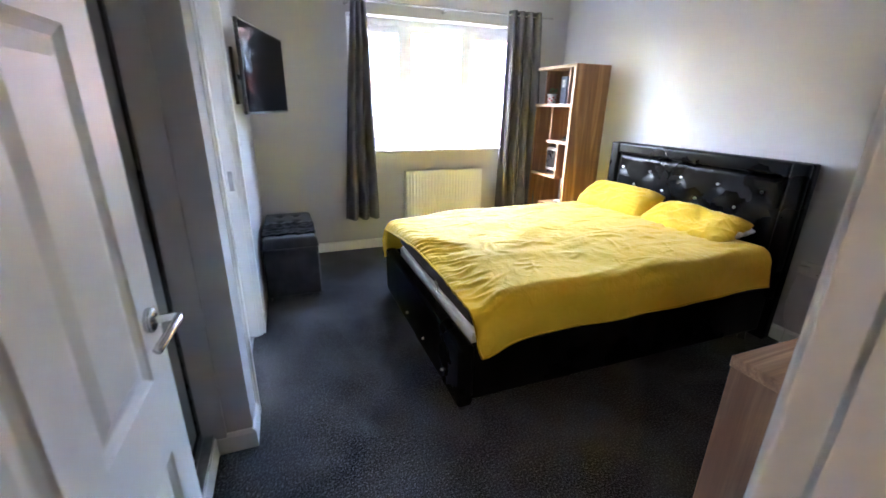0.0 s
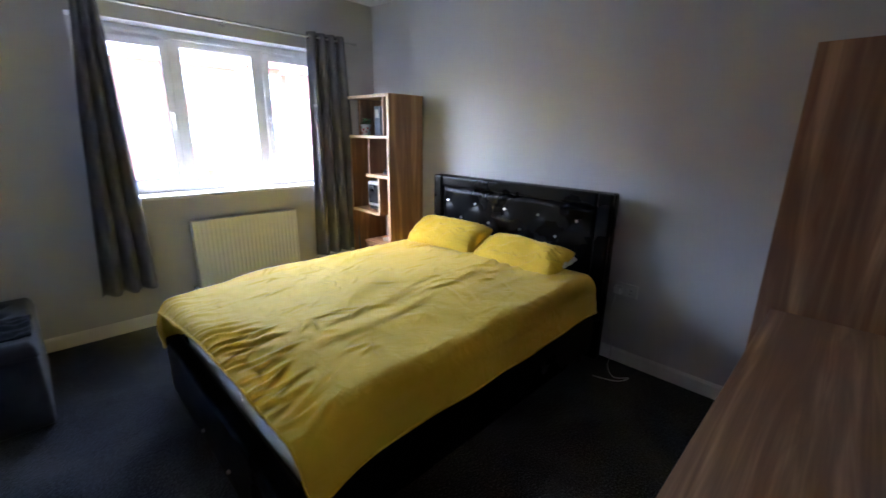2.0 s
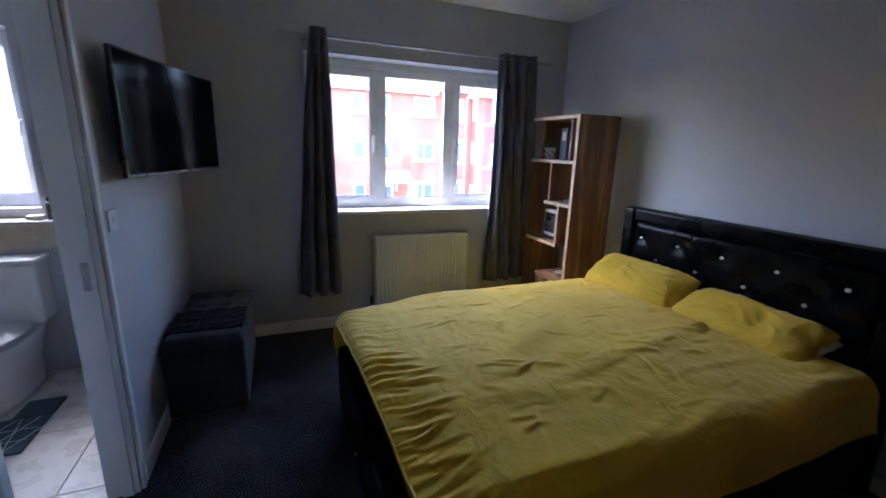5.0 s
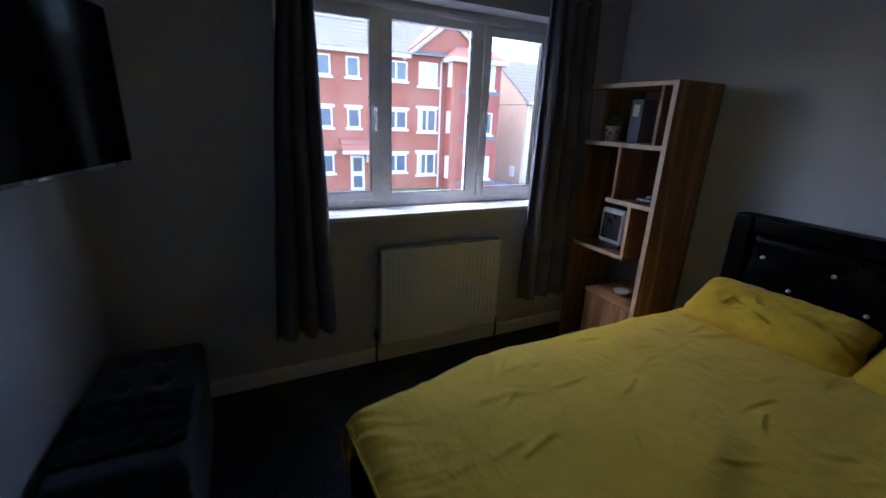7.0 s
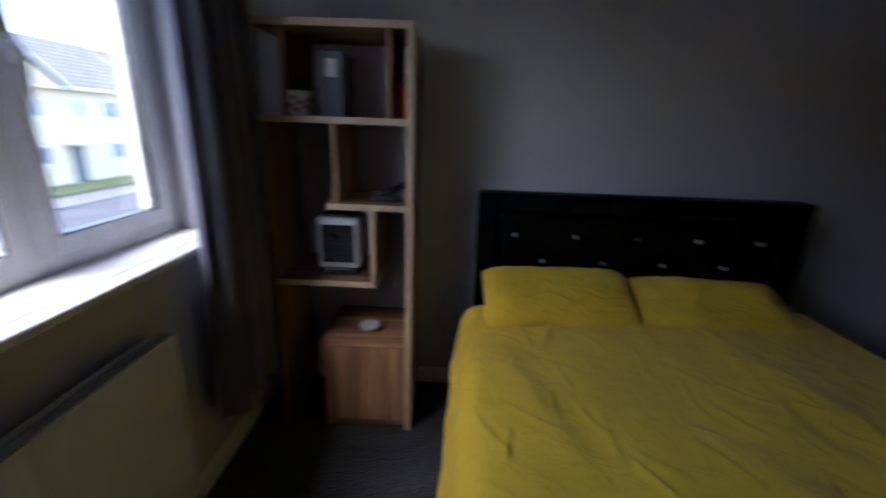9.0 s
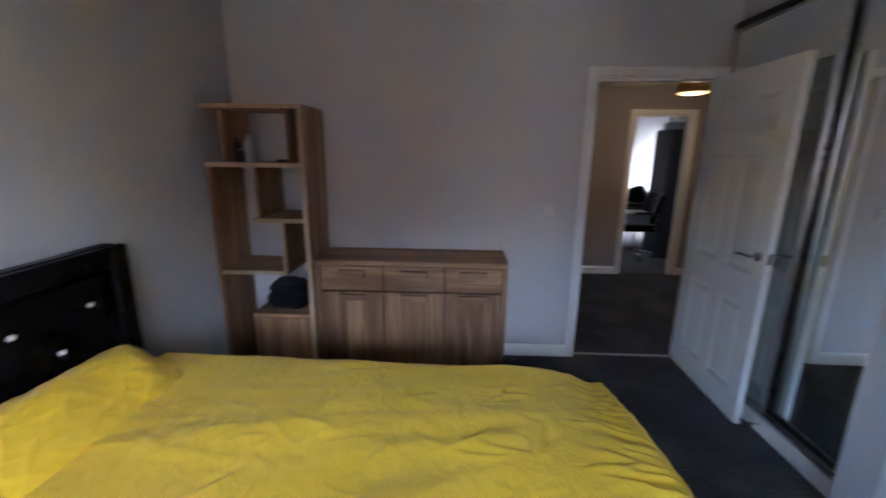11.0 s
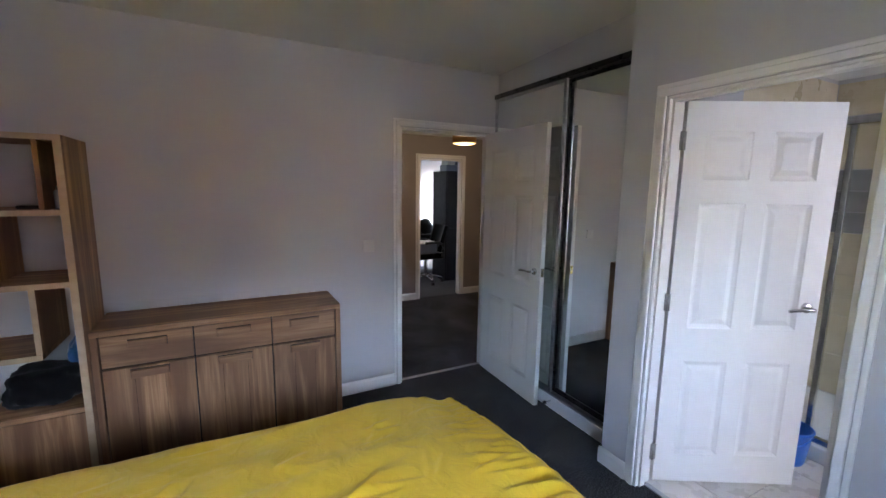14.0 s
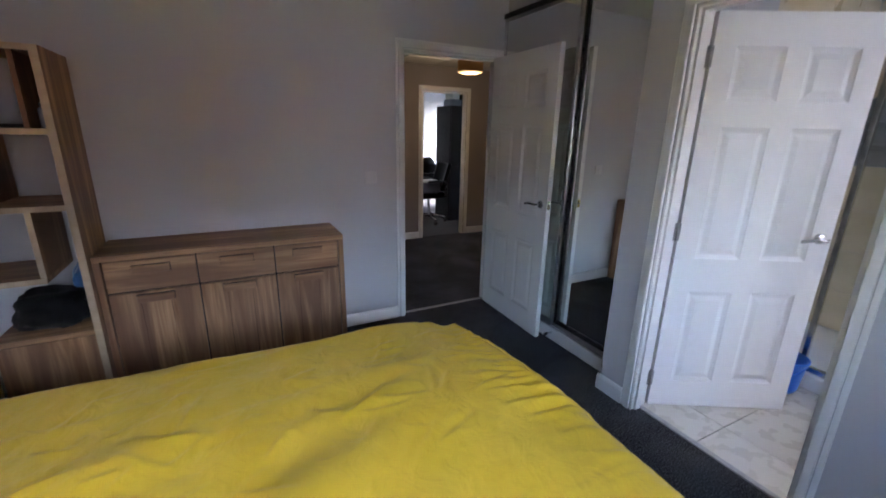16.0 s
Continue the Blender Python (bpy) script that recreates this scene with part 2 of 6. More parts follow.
YELLOW = cloth("mustard_cotton", (0.66, 0.425, 0.020), (0.73, 0.475, 0.030), 420, 0.15, 0.85, 7)
crumpled(YELLOW, 11, 0.36, 0.010)
WHITE_CLOTH = cloth("white_cotton", (0.72, 0.72, 0.74), (0.80, 0.80, 0.82), 900, 0.1)
GREY_CLOTH = cloth("grey_mattress_cloth", (0.07, 0.065, 0.075), (0.11, 0.10, 0.115), 600, 0.2)
VELVET = cloth("dark_grey_velvet", (0.016, 0.0165, 0.019), (0.034, 0.035, 0.039), 500, 0.25, 0.8, 8)
CURTAIN = cloth("grey_curtain_cloth", (0.11, 0.11, 0.132), (0.15, 0.15, 0.178), 800, 0.08)
TOWEL = cloth("grey_towel", (0.27, 0.25, 0.28), (0.36, 0.34, 0.37), 260, 0.6)
BLUE_TOWEL = cloth("blue_towel", (0.02, 0.09, 0.25), (0.04, 0.14, 0.34), 260, 0.6)
CREAM_ENAMEL = plain("pale_enamel", (0.68, 0.70, 0.73), (0.72, 0.74, 0.77), 3, 0.4, 60, 0.03, 0.0004)
CERAMIC = plain("white_ceramic", (0.80, 0.80, 0.79), (0.84, 0.84, 0.83), 2, 0.1, 40, 0.02, 0.0003)
MIRROR = plain("mirror_silver", (0.80, 0.84, 0.81), (0.82, 0.86, 0.83), 2, 0.06, 30, 0.0, 0.0001, metal=1.0)
MIRROR.node_tree.nodes["Principled BSDF"].inputs["Roughness"].default_value = 0.02
for link in list(MIRROR.node_tree.nodes["Principled BSDF"].inputs["Roughness"].links):
    MIRROR.node_tree.links.remove(link)
CRYSTAL = plain("crystal_stud", (0.90, 0.90, 0.92), (0.97, 0.97, 0.98), 40, 0.1, 200, 0.0, 0.0001, metal=0.35)
PANE = glass("window_glass")
FROSTED, fn, fl, fp = material("frosted_glass", 0.5)
ft = fn.new("ShaderNodeBsdfTranslucent")
ft.inputs[0].default_value = (0.95, 0.97, 0.97, 1)
fx, fg = fn.new("ShaderNodeMixShader"), fn.new("ShaderNodeBsdfTransparent")
fx.inputs[0].default_value = 0.6
fl.new(ft.outputs[0], fx.inputs[1])
fl.new(fg.outputs[0], fx.inputs[2])
fl.new(fx.outputs[0], fn["Material Output"].inputs[0])
fl.new(mixed(fn, fl, grain(fn, fl, 60, 3), (0.72, 0.74, 0.75), (0.78, 0.79, 0.79)), ft.inputs[0])
SHOWER_GLASS = glass("shower_glass", (0.95, 0.97, 0.965), 0.0, 0.2)
TILE_FLOOR = plain("cream_floor_tile", (0.585, 0.558, 0.51), (0.625, 0.596, 0.548), 2.5, 0.28, 25, 0.04, 0.0006, stretch=(1, 3, 1))
GROUT = plain("grey_grout", (0.28, 0.27, 0.25), (0.34, 0.33, 0.31), 20, 0.9, 200, 0.2, 0.0008)
TILE_WALL = plain("beige_travertine_tile", (0.52, 0.44, 0.30), (0.66, 0.58, 0.44), 2.2, 0.3, 20, 0.05, 0.0008, stretch=(1, 1, 4))
TILE_SLATE = plain("grey_slate_tile", (0.16, 0.165, 0.17), (0.26, 0.265, 0.27), 3.0, 0.4, 30, 0.2, 0.001, stretch=(1, 1, 4))
BLUE_PLASTIC = plain("blue_plastic", (0.01, 0.13, 0.55), (0.02, 0.17, 0.62), 6, 0.35, 60, 0.03, 0.0003)
RED = plain("red_card", (0.45, 0.02, 0.02), (0.55, 0.03, 0.03), 6, 0.5, 60, 0.05, 0.0003)
GREEN = plain("green_leafy_print", (0.05, 0.13, 0.04), (0.10, 0.20, 0.07), 30, 0.6, 60, 0.05, 0.0003)
PAPER = plain("white_card", (0.70, 0.69, 0.66), (0.78, 0.77, 0.74), 8, 0.7, 100, 0.05, 0.0003)
SLATE_BLUE = plain("slate_blue_card", (0.13, 0.15, 0.20), (0.17, 0.19, 0.24), 6, 0.6, 100, 0.05, 0.0003)
PURPLE = plain("lilac_print", (0.32, 0.16, 0.42), (0.42, 0.24, 0.52), 12, 0.4, 60, 0.05, 0.0003)
MAT_TEAL = cloth("teal_bath_mat", (0.015, 0.05, 0.075), (0.03, 0.08, 0.11), 300, 0.3)
SHADE = emitter("lit_lamp_shade", (1.0, 0.62, 0.28), 0.05)
SHADE_SIDE = plain("amber_lamp_shade", (0.45, 0.25, 0.10), (0.55, 0.32, 0.14), 8, 0.7, 200, 0.1, 0.0004)

# ---- the room: x east, y north to the window, z up ----
E_, N_, H_ = 3.15, 3.84, 2.66
T = 0.10
S_ = -0.04                                  # room face of the south wall
DX0, DX1, DH = -0.115, 0.685, 2.015        # bedroom doorway in the south wall
EY0, EY1, EH = 1.604, 2.354, 2.005         # doorway to the shower room in the west wall
WX0, WX1, WZ0, WZ1 = 0.86, 2.66, 0.995, 2.165
NIB = 1.382
REC = -0.75                                # back of the wardrobe recess
ENX, ENS = -2.05, 1.47                     # shower room: west wall, south wall
HY, HC = -2.30, 2.27                       # hall: far wall, ceiling
HX0, HX1 = -1.75, 1.35
OX0, OX1, OH = -1.155, -0.495, 1.965       # doorway to the far room
FY = -5.6

structure("floor", BB(((-0.08, S_ - 0.04, -0.12), (E_ + T, N_ + 0.1, 0)), ((REC - T, S_ - 0.04, -0.12), (-0.08, NIB + 0.1, -0.002))), CARPET, "charcoal tufted carpet with worn lighter patches")
structure("floor_hall", B((HX0 - T, HY - 0.05, -0.12), (HX1 + T, S_ - 0.05, -0.001)), CARPET, "dark charcoal hall carpet")
structure("floor_far_room", B((-3.2, FY - T, -0.12), (1.6, HY - 0.05, -0.001)), CARPET_GREY, "grey carpet of the room across the hall")
slab = B((REC - T, S_, 0), (E_ + T, N_, 0.12))
for v in slab.verts:
    v.co.z += 2.49 + 0.036 * v.co.y
structure("ceiling", slab, CEIL, "matt white bedroom ceiling")
structure("ceiling_hall", B((HX0 - T, HY - 0.1, HC), (HX1 + T, S_ - 0.1, HC + 0.12)), CEIL, "white hall ceiling")
structure("ceiling_far_room", B((-3.2, FY - T, 2.3), (1.6, HY - 0.1, 2.42)), CEIL, "white ceiling of the far room")
structure("wall_north", BB(((-T, N_, -0.12), (WX0, N_ + 0.3, H_ + 0.15)), ((WX1, N_, -0.12), (E_ + T, N_ + 0.3, H_ + 0.15)),
                           ((WX0, N_, -0.12), (WX1, N_ + 0.3, WZ0)), ((WX0, N_, WZ1), (WX1, N_ + 0.3, H_ + 0.15))), WALL, "pale grey painted window wall")
structure("wall_east", B((E_, S_ - T, -0.12), (E_ + T, N_, H_ + 0.15)), WALL, "pale grey painted wall behind the bed")
structure("wall_south", BB(((REC - T, S_ - T, -0.12), (DX0, S_, H_ + 0.15)), ((DX1, S_ - T, -0.12), (E_, S_, H_ + 0.15)), ((DX0, S_ - T, DH), (DX1, S_, H_ + 0.15))), WALL, "pale grey painted wall with the bedroom doorway")
structure("wall_west", BB(((-T, NIB, -0.12), (0, EY0, H_)), ((-T, EY1, -0.12), (0, N_, H_)), ((-T, EY0, EH), (0, EY1, H_))), WALL, "pale grey painted wall with the shower room doorway")
structure("wall_recess", BB(((REC - T, S_, -0.12), (REC, NIB, H_)), ((REC - T, NIB, -0.12), (-T, NIB + T, H_)), ((-0.20, S_, 2.32), (-0.18, NIB, H_))), WALL, "painted wardrobe recess and bulkhead")
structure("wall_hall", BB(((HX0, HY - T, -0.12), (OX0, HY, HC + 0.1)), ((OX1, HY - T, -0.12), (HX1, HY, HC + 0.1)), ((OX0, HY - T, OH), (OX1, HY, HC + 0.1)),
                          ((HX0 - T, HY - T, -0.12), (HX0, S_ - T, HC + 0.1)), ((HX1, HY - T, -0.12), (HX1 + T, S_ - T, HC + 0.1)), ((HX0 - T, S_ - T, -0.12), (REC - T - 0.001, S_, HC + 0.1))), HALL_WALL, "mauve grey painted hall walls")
structure("wall_far_room", BB(((-3.2, FY - T, -0.12), (1.6, FY, 2.4)), ((1.5, FY, -0.12), (1.6, HY - T, 2.4)), ((-3.2, HY - T, -0.12), (HX0 - T, HY, 2.4)), ((HX1 + T, HY - T, -0.12), (1.6, HY, 2.4)),
                              ((-3.2, FY, -0.12), (-3.1, -5.3, 2.4)), ((-3.2, -3.8, -0.12), (-3.1, HY - T, 2.4)), ((-3.2, -5.3, -0.12), (-3.1, -3.8, 0.85)), ((-3.2, -5.3, 2.1), (-3.1, -3.8, 2.4))), WALL, "light grey painted walls of the far room")


def skirting(name, a, b, out, h=0.095, d=0.014):
    """A moulded skirting board from a to b on the floor; out: the way it stands proud."""
    a, b, o = Vector((*a, 0)), Vector((*b, 0)), Vector((*out, 0))
    prof = [(0, 0), (d, 0), (d, h - 0.018), (d * 0.55, h - 0.004), (d * 0.3, h), (0, h)]
    bm = bmesh.new()
    ends = [[bm.verts.new(p + o * q + Vector((0, 0, z))) for q, z in prof] for p in (a, b)]
    k = len(prof)
    for i in range(k):
        bm.faces.new((ends[0][i], ends[0][(i + 1) % k], ends[1][(i + 1) % k], ends[1][i]))
    bm.faces.new(ends[0][::-1])
    bm.faces.new(ends[1])
    return tagged(part("baseboard", bm, GLOSS), "white painted skirting board along the wall", "skirting", "", "structure")


AW = 0.058                                  # width of the architraves
skirting("baseboard", (0.015, N_), (E_ - 0.015, N_), (0, -1))
skirting("baseboard", (E_, S_ + 0.015), (E_, N_ - 0.0), (-1, 0))
skirting("baseboard", (DX1 + AW, S_), (E_ - 0.015, S_), (0, 1))
skirting("baseboard", (0, EY1 + AW), (0, N_ - 0.015), (1, 0))
skirting("baseboard", (0, NIB - 0.014), (0, EY0 - AW), (1, 0))
skirting("baseboard", (-0.165, NIB), (0.0, NIB), (0, -1))
skirting("baseboard", (HX0, HY), (OX0 - AW, HY), (0, 1))
skirting("baseboard", (OX1 + AW, HY), (HX1, HY), (0, 1))
skirting("baseboard", (HX0, HY), (HX0, S_ - T), (1, 0))
skirting("baseboard", (HX1, HY), (HX1, S_ - T), (-1, 0))
skirting("baseboard", (DX1 + AW, S_ - T), (HX1, S_ - T), (0, -1))
skirting("baseboard", (-3.1, FY), (1.5, FY), (0, 1))


def doorcase(axis, wall0, wall1, a, b, top, stop, label):
    """Lining, stop and architraves round a doorway; axis 0: in a wall that runs along x, 1: along y."""
    def box_at(bm, p, q, bevel=0.0):
        (a0, w0, z0), (a1, w1, z1) = p, q
        return box(bm, (a0, w0, z0), (a1, w1, z1), bevel) if axis == 0 else box(bm, (w0, a0, z0), (w1, a1, z1), bevel)
    th = 0.010
    case = thing("door_frame", ((a + b) / 2, wall0, 0) if axis == 0 else (wall0, (a + b) / 2, 0), label, "door frame", "", "structure")
    lo, hi = min(wall0, wall1), max(wall0, wall1)
    bm = bmesh.new()
    box_at(bm, (a, lo - 0.001, 0), (a + th, hi + 0.001, top))
    box_at(bm, (b - th, lo - 0.001, 0), (b, hi + 0.001, top))
    box_at(bm, (a + th, lo - 0.001, top - th), (b - th, hi + 0.001, top))
    part("lining", bm, GLOSS, case)
    bm = bmesh.new()
    s0, s1 = stop
    box_at(bm, (a + th, s0, 0), (a + th + 0.012, s1, top - th))
    box_at(bm, (b - th - 0.012, s0, 0), (b - th, s1, top - th))
    box_at(bm, (a + th + 0.012, s0, top - th - 0.012), (b - th - 0.012, s1, top - th))
    part("stop", bm, GLOSS, case)
    for w, sign in ((lo, -1), (hi, 1)):
        for k in (0, 1):
            d = 0.016 if k == 0 else 0.007
            e = 0.004 + (0 if k == 0 else 0.034)
            f = AW if k else 0.036
            bm = bmesh.new()
            w0, w1 = sorted((w + sign * 0.0015, w + sign * d))
            g = f - e
            box_at(bm, (a - f, w0, 0), (a - e, w1, top + e), 0.004)
            box_at(bm, (b + e, w0, 0), (b + f, w1, top + e), 0.004)
            box_at(bm, (a - f, w0, top + e), (b + f, w1, top + f), 0.004)
            part("architrave", bm, GLOSS, case)
    return case


doorcase(0, S_ - T, S_, DX0, DX1, DH, (S_ - 0.085, S_ - 0.045), "white gloss door frame of the bedroom doorway")
doorcase(1, -T - 0.01, 0, EY0, EY1, EH, (-0.06, -0.02), "white gloss door frame of the shower room")
doorcase(0, HY - T, HY, OX0, OX1, OH, (HY - 0.05, HY - 0.02), "white gloss door frame across the hall")


# ---- doors ----
def leaf_mesh(w, h, d, panels):
    """A moulded door leaf: x 0..w, y 0..d, z 0..h, with sunk and raised panels on both faces."""
    bm = bmesh.new()
    xs = sorted({0.0, w, *[x for p in panels for x in (p[0], p[2])]})
    zs = sorted({0.0, h, *[z for p in panels for z in (p[1], p[3])]})
    for y, s in ((0.0, 1), (d, -1)):
        for x0, x1 in zip(xs, xs[1:]):
            for z0, z1 in zip(zs, zs[1:]):
                inside = any(p[0] <= x0 and x1 <= p[2] and p[1] <= z0 and z1 <= p[3] for p in panels)
                if not inside:
                    bm.faces.new([bm.verts.new(c) for c in ((x0, y, z0), (x1, y, z0), (x1, y, z1), (x0, y, z1))])
        for x0, z0, x1, z1 in panels:
            rings = []
            for inset, deep in ((0, 0), (0.006, 0.004), (0.02, 0.009), (0.026, 0.009), (0.05, 0.002)):
                rings.append([bm.verts.new((cx, y + s * deep, cz)) for cx, cz in ((x0 + inset, z0 + inset), (x1 - inset, z0 + inset), (x1 - inset, z1 - inset), (x0 + inset, z1 - inset))])
            for a, b in zip(rings, rings[1:]):
                for k in range(4):
                    bm.faces.new((a[k], a[(k + 1) % 4], b[(k + 1) % 4], b[k]))
            bm.faces.new(rings[-1])
    for a, b in (((0, 0), (w, 0)), ((w, 0), (w, h)), ((w, h), (0, h)), ((0, h), (0, 0))):
        bm.faces.new([bm.verts.new(c) for c in ((a[0], 0, a[1]), (b[0], 0, b[1]), (b[0], d, b[1]), (a[0], d, a[1]))])
    bmesh.ops.remove_doubles(bm, verts=bm.verts, dist=0.0002)
    return bm


def panel_door(name, w, h, m, label, hinges=(0.17, 1.0, 1.8), hinge_face=1, gap=0.0):
    """A six-panel door; x from the hinge, y through the leaf, z up."""
    d = 0.035
    cols = ((0.135 * w, 0.435 * w), (0.565 * w, 0.865 * w))
    rows = ((0.08 * h, 0.345 * h), (0.435 * h, 0.757 * h), (0.814 * h, 0.93 * h))
    door = thing(name, (0, 0, 0), label, "door", "", "structure")
    part("leaf", leaf_mesh(w, h, d, [(c[0], r[0], c[1], r[1]) for c in cols for r in rows]), GLOSS, door, "moulded white six-panel leaf")
    hx, hz = w - 0.062, 0.985
    for y, s in ((0.0, -1), (d, 1)):
        bm = C((hx, y, hz), (hx, y + s * 0.009, hz), 0.026, 20)
        cyl(bm, (hx, y + s * 0.009, hz), (hx, y + s * 0.013, hz), 0.026, 20, 0.019)
        handle = part("handle", bm, CHROME, door, "polished chrome lever handle", True)
        pts = spline([(hx, y + s * 0.012, hz), (hx, y + s * 0.05, hz + 0.002), (hx - 0.02, y + s * 0.058, hz + 0.004), (hx - 0.07, y + s * 0.054, hz + 0.001), (hx - 0.115, y + s * 0.045, hz - 0.008)], 6)
        part("lever", tube(bmesh.new(), pts, 0.0085, 10), CHROME, handle, "", True)
    part("latch_plate", B((w - 0.0005, d / 2 - 0.012, hz - 0.03), (w + 0.002, d / 2 + 0.012, hz + 0.03), 0.0008), CHROME, door)
    part("latch_bolt", B((w + 0.002, d / 2 - 0.006, hz - 0.009), (w + 0.011, d / 2 + 0.006, hz + 0.009), 0.003), CHROME, door)
    hy = d + 0.004 if hinge_face else -0.004
    for z in hinges:
        bm = C((-0.004, hy, z - 0.04), (-0.004, hy, z + 0.04), 0.0055, 10)
        box(bm, (-0.0035, 0.004, z - 0.04), (-0.0015, d - 0.002, z + 0.04))
        if gap:
            box(bm, (-gap, -0.003, z - 0.045), (0.004, 0.0005, z + 0.045), 0.001)
            cyl(bm, (-0.5 * gap, -0.005, z - 0.045), (-0.5 * gap, -0.005, z + 0.045), 0.006, 10)
        part("hinge", bm, STEEL, door, "", True)
    door.matrix_basis = m
    return door


# the bedroom leaf stands open along the wardrobe; the other opens into the shower room
panel_door("door_1", 0.765, 1.998, Matrix.Translation((DX0 + 0.049, S_ + 0.008, 0.010)) @ pose(0, 0, 0, 0, 0, 88.2), "white six-panel bedroom door standing wide open")
ang = 150.6
panel_door("door_2", 0.742, 1.985, Matrix.Translation((-0.118, 1.628, 0.010)) @ pose(0, 0, 0, 0, 0, ang), "white six-panel shower room door standing ajar inwards", hinge_face=0, gap=0.026)
strip = B((DX0 + 0.022, S_ - 0.06, -0.002), (DX1 - 0.022, S_ - 0.03, 0.006), 0.002)
tagged(part("threshold_strip", strip, STEEL), "thin metal carpet strip in the bedroom doorway", "threshold", "", "structure")
tagged(part("threshold_strip", B((-0.085, EY0 + 0.022, -0.002), (-0.055, EY1 - 0.022, 0.006), 0.002), STEEL), "thin metal strip between carpet and tiles", "threshold", "", "structure")
stopper = thing("door_stop", (-0.13, 0.80, 0.0), "small chrome door stop on the wardrobe plinth", "door stop")
part("stem", C((-0.138, 0.80, 0.06), (-0.09, 0.80, 0.06), 0.006), CHROME, stopper)
part("bumper", C((-0.09, 0.80, 0.06), (-0.075, 0.80, 0.06), 0.012), BLACK, stopper)
tagged(part("strike_plate", B((-0.062, EY1 - 0.0235, 0.94), (-0.038, EY1 - 0.0222, 1.05), 0.0004), STEEL), "steel strike plate on the shower room door lining", "strike plate")

# ---- mirrored wardrobe ----
ward = thing("sliding_wardrobe", (-0.15, 0.68, 0), "built-in wardrobe with two sliding mirror doors on a white plinth", "wardrobe")
part("plinth", B((-0.225, S_ + 0.001, 0.0), (-0.138, NIB - 0.016, 0.095), 0.004), GLOSS, ward, "white painted plinth")
part("bottom_track", BB(((-0.22, S_ + 0.002, 0.095), (-0.145, NIB - 0.002, 0.103)), ((-0.149, S_ + 0.002, 0.103), (-0.145, NIB - 0.002, 0.112)), ((-0.185, S_ + 0.002, 0.103), (-0.182, NIB - 0.002, 0.112))), STEEL, ward, "grey metal track")
part("top_track", B((-0.225, S_ + 0.002, 2.29), (-0.143, NIB - 0.002, 2.325), 0.002), BLACK, ward, "black top track")


def mirror_door(y0, y1, x, edge):
    z0, z1, f = 0.108, 2.288, 0.026
    d = part("sliding_door", BB(((x - 0.016, y0, z0), (x, y0 + f, z1)), ((x - 0.016, y1 - f, z0), (x, y1, z1)), ((x - 0.016, y0 + f, z0), (x, y1 - f, z0 + 0.03)), ((x - 0.016, y0 + f, z1 - 0.02), (x, y1 - f, z1))), edge, ward, "mirror door in a slim metal frame")
    part("mirror", B((x - 0.012, y0 + f, z0 + 0.03), (x - 0.006, y1 - f, z1 - 0.02)), MIRROR, d, "silvered mirror")


mirror_door(S_ + 0.004, 0.775, -0.155, STEEL)
mirror_door(0.745, NIB - 0.004, -0.19, BLACK)
part("inside", BB(((REC + 0.01, S_ + 0.005, 0.0), (REC + 0.02, NIB - 0.005, 2.3))), BLACK, ward)

# ---- window ----
win = thing("window_1", ((WX0 + WX1) / 2, 4.0, WZ0), "white plastic casement window with three lights", "window", "", "structure")
FY0, FY1 = 4.005, 4.075
fr = 0.062
M1, M2 = 1.445, 2.085
part("window_frame", BB(((WX0, FY0, WZ0 + 0.0), (WX1, FY1, WZ0 + fr)), ((WX0, FY0, WZ1 - fr - 0.02), (WX1, FY1, WZ1)), ((WX0, FY0, WZ0 + fr), (WX0 + fr, FY1, WZ1 - fr - 0.02)), ((WX1 - fr, FY0, WZ0 + fr), (WX1, FY1, WZ1 - fr - 0.02)),
                        ((M1 - 0.035, FY0, WZ0 + fr), (M1 + 0.035, FY1, WZ1 - fr - 0.02)), ((M2 - 0.035, FY0, WZ0 + fr), (M2 + 0.035, FY1, WZ1 - fr - 0.02))), UPVC, win)
part("trickle_vent", B((WX0 + 0.25, FY0 - 0.02, WZ1 - 0.055), (WX1 - 0.25, FY0 - 0.001, WZ1 - 0.028), 0.004), UPVC, win)


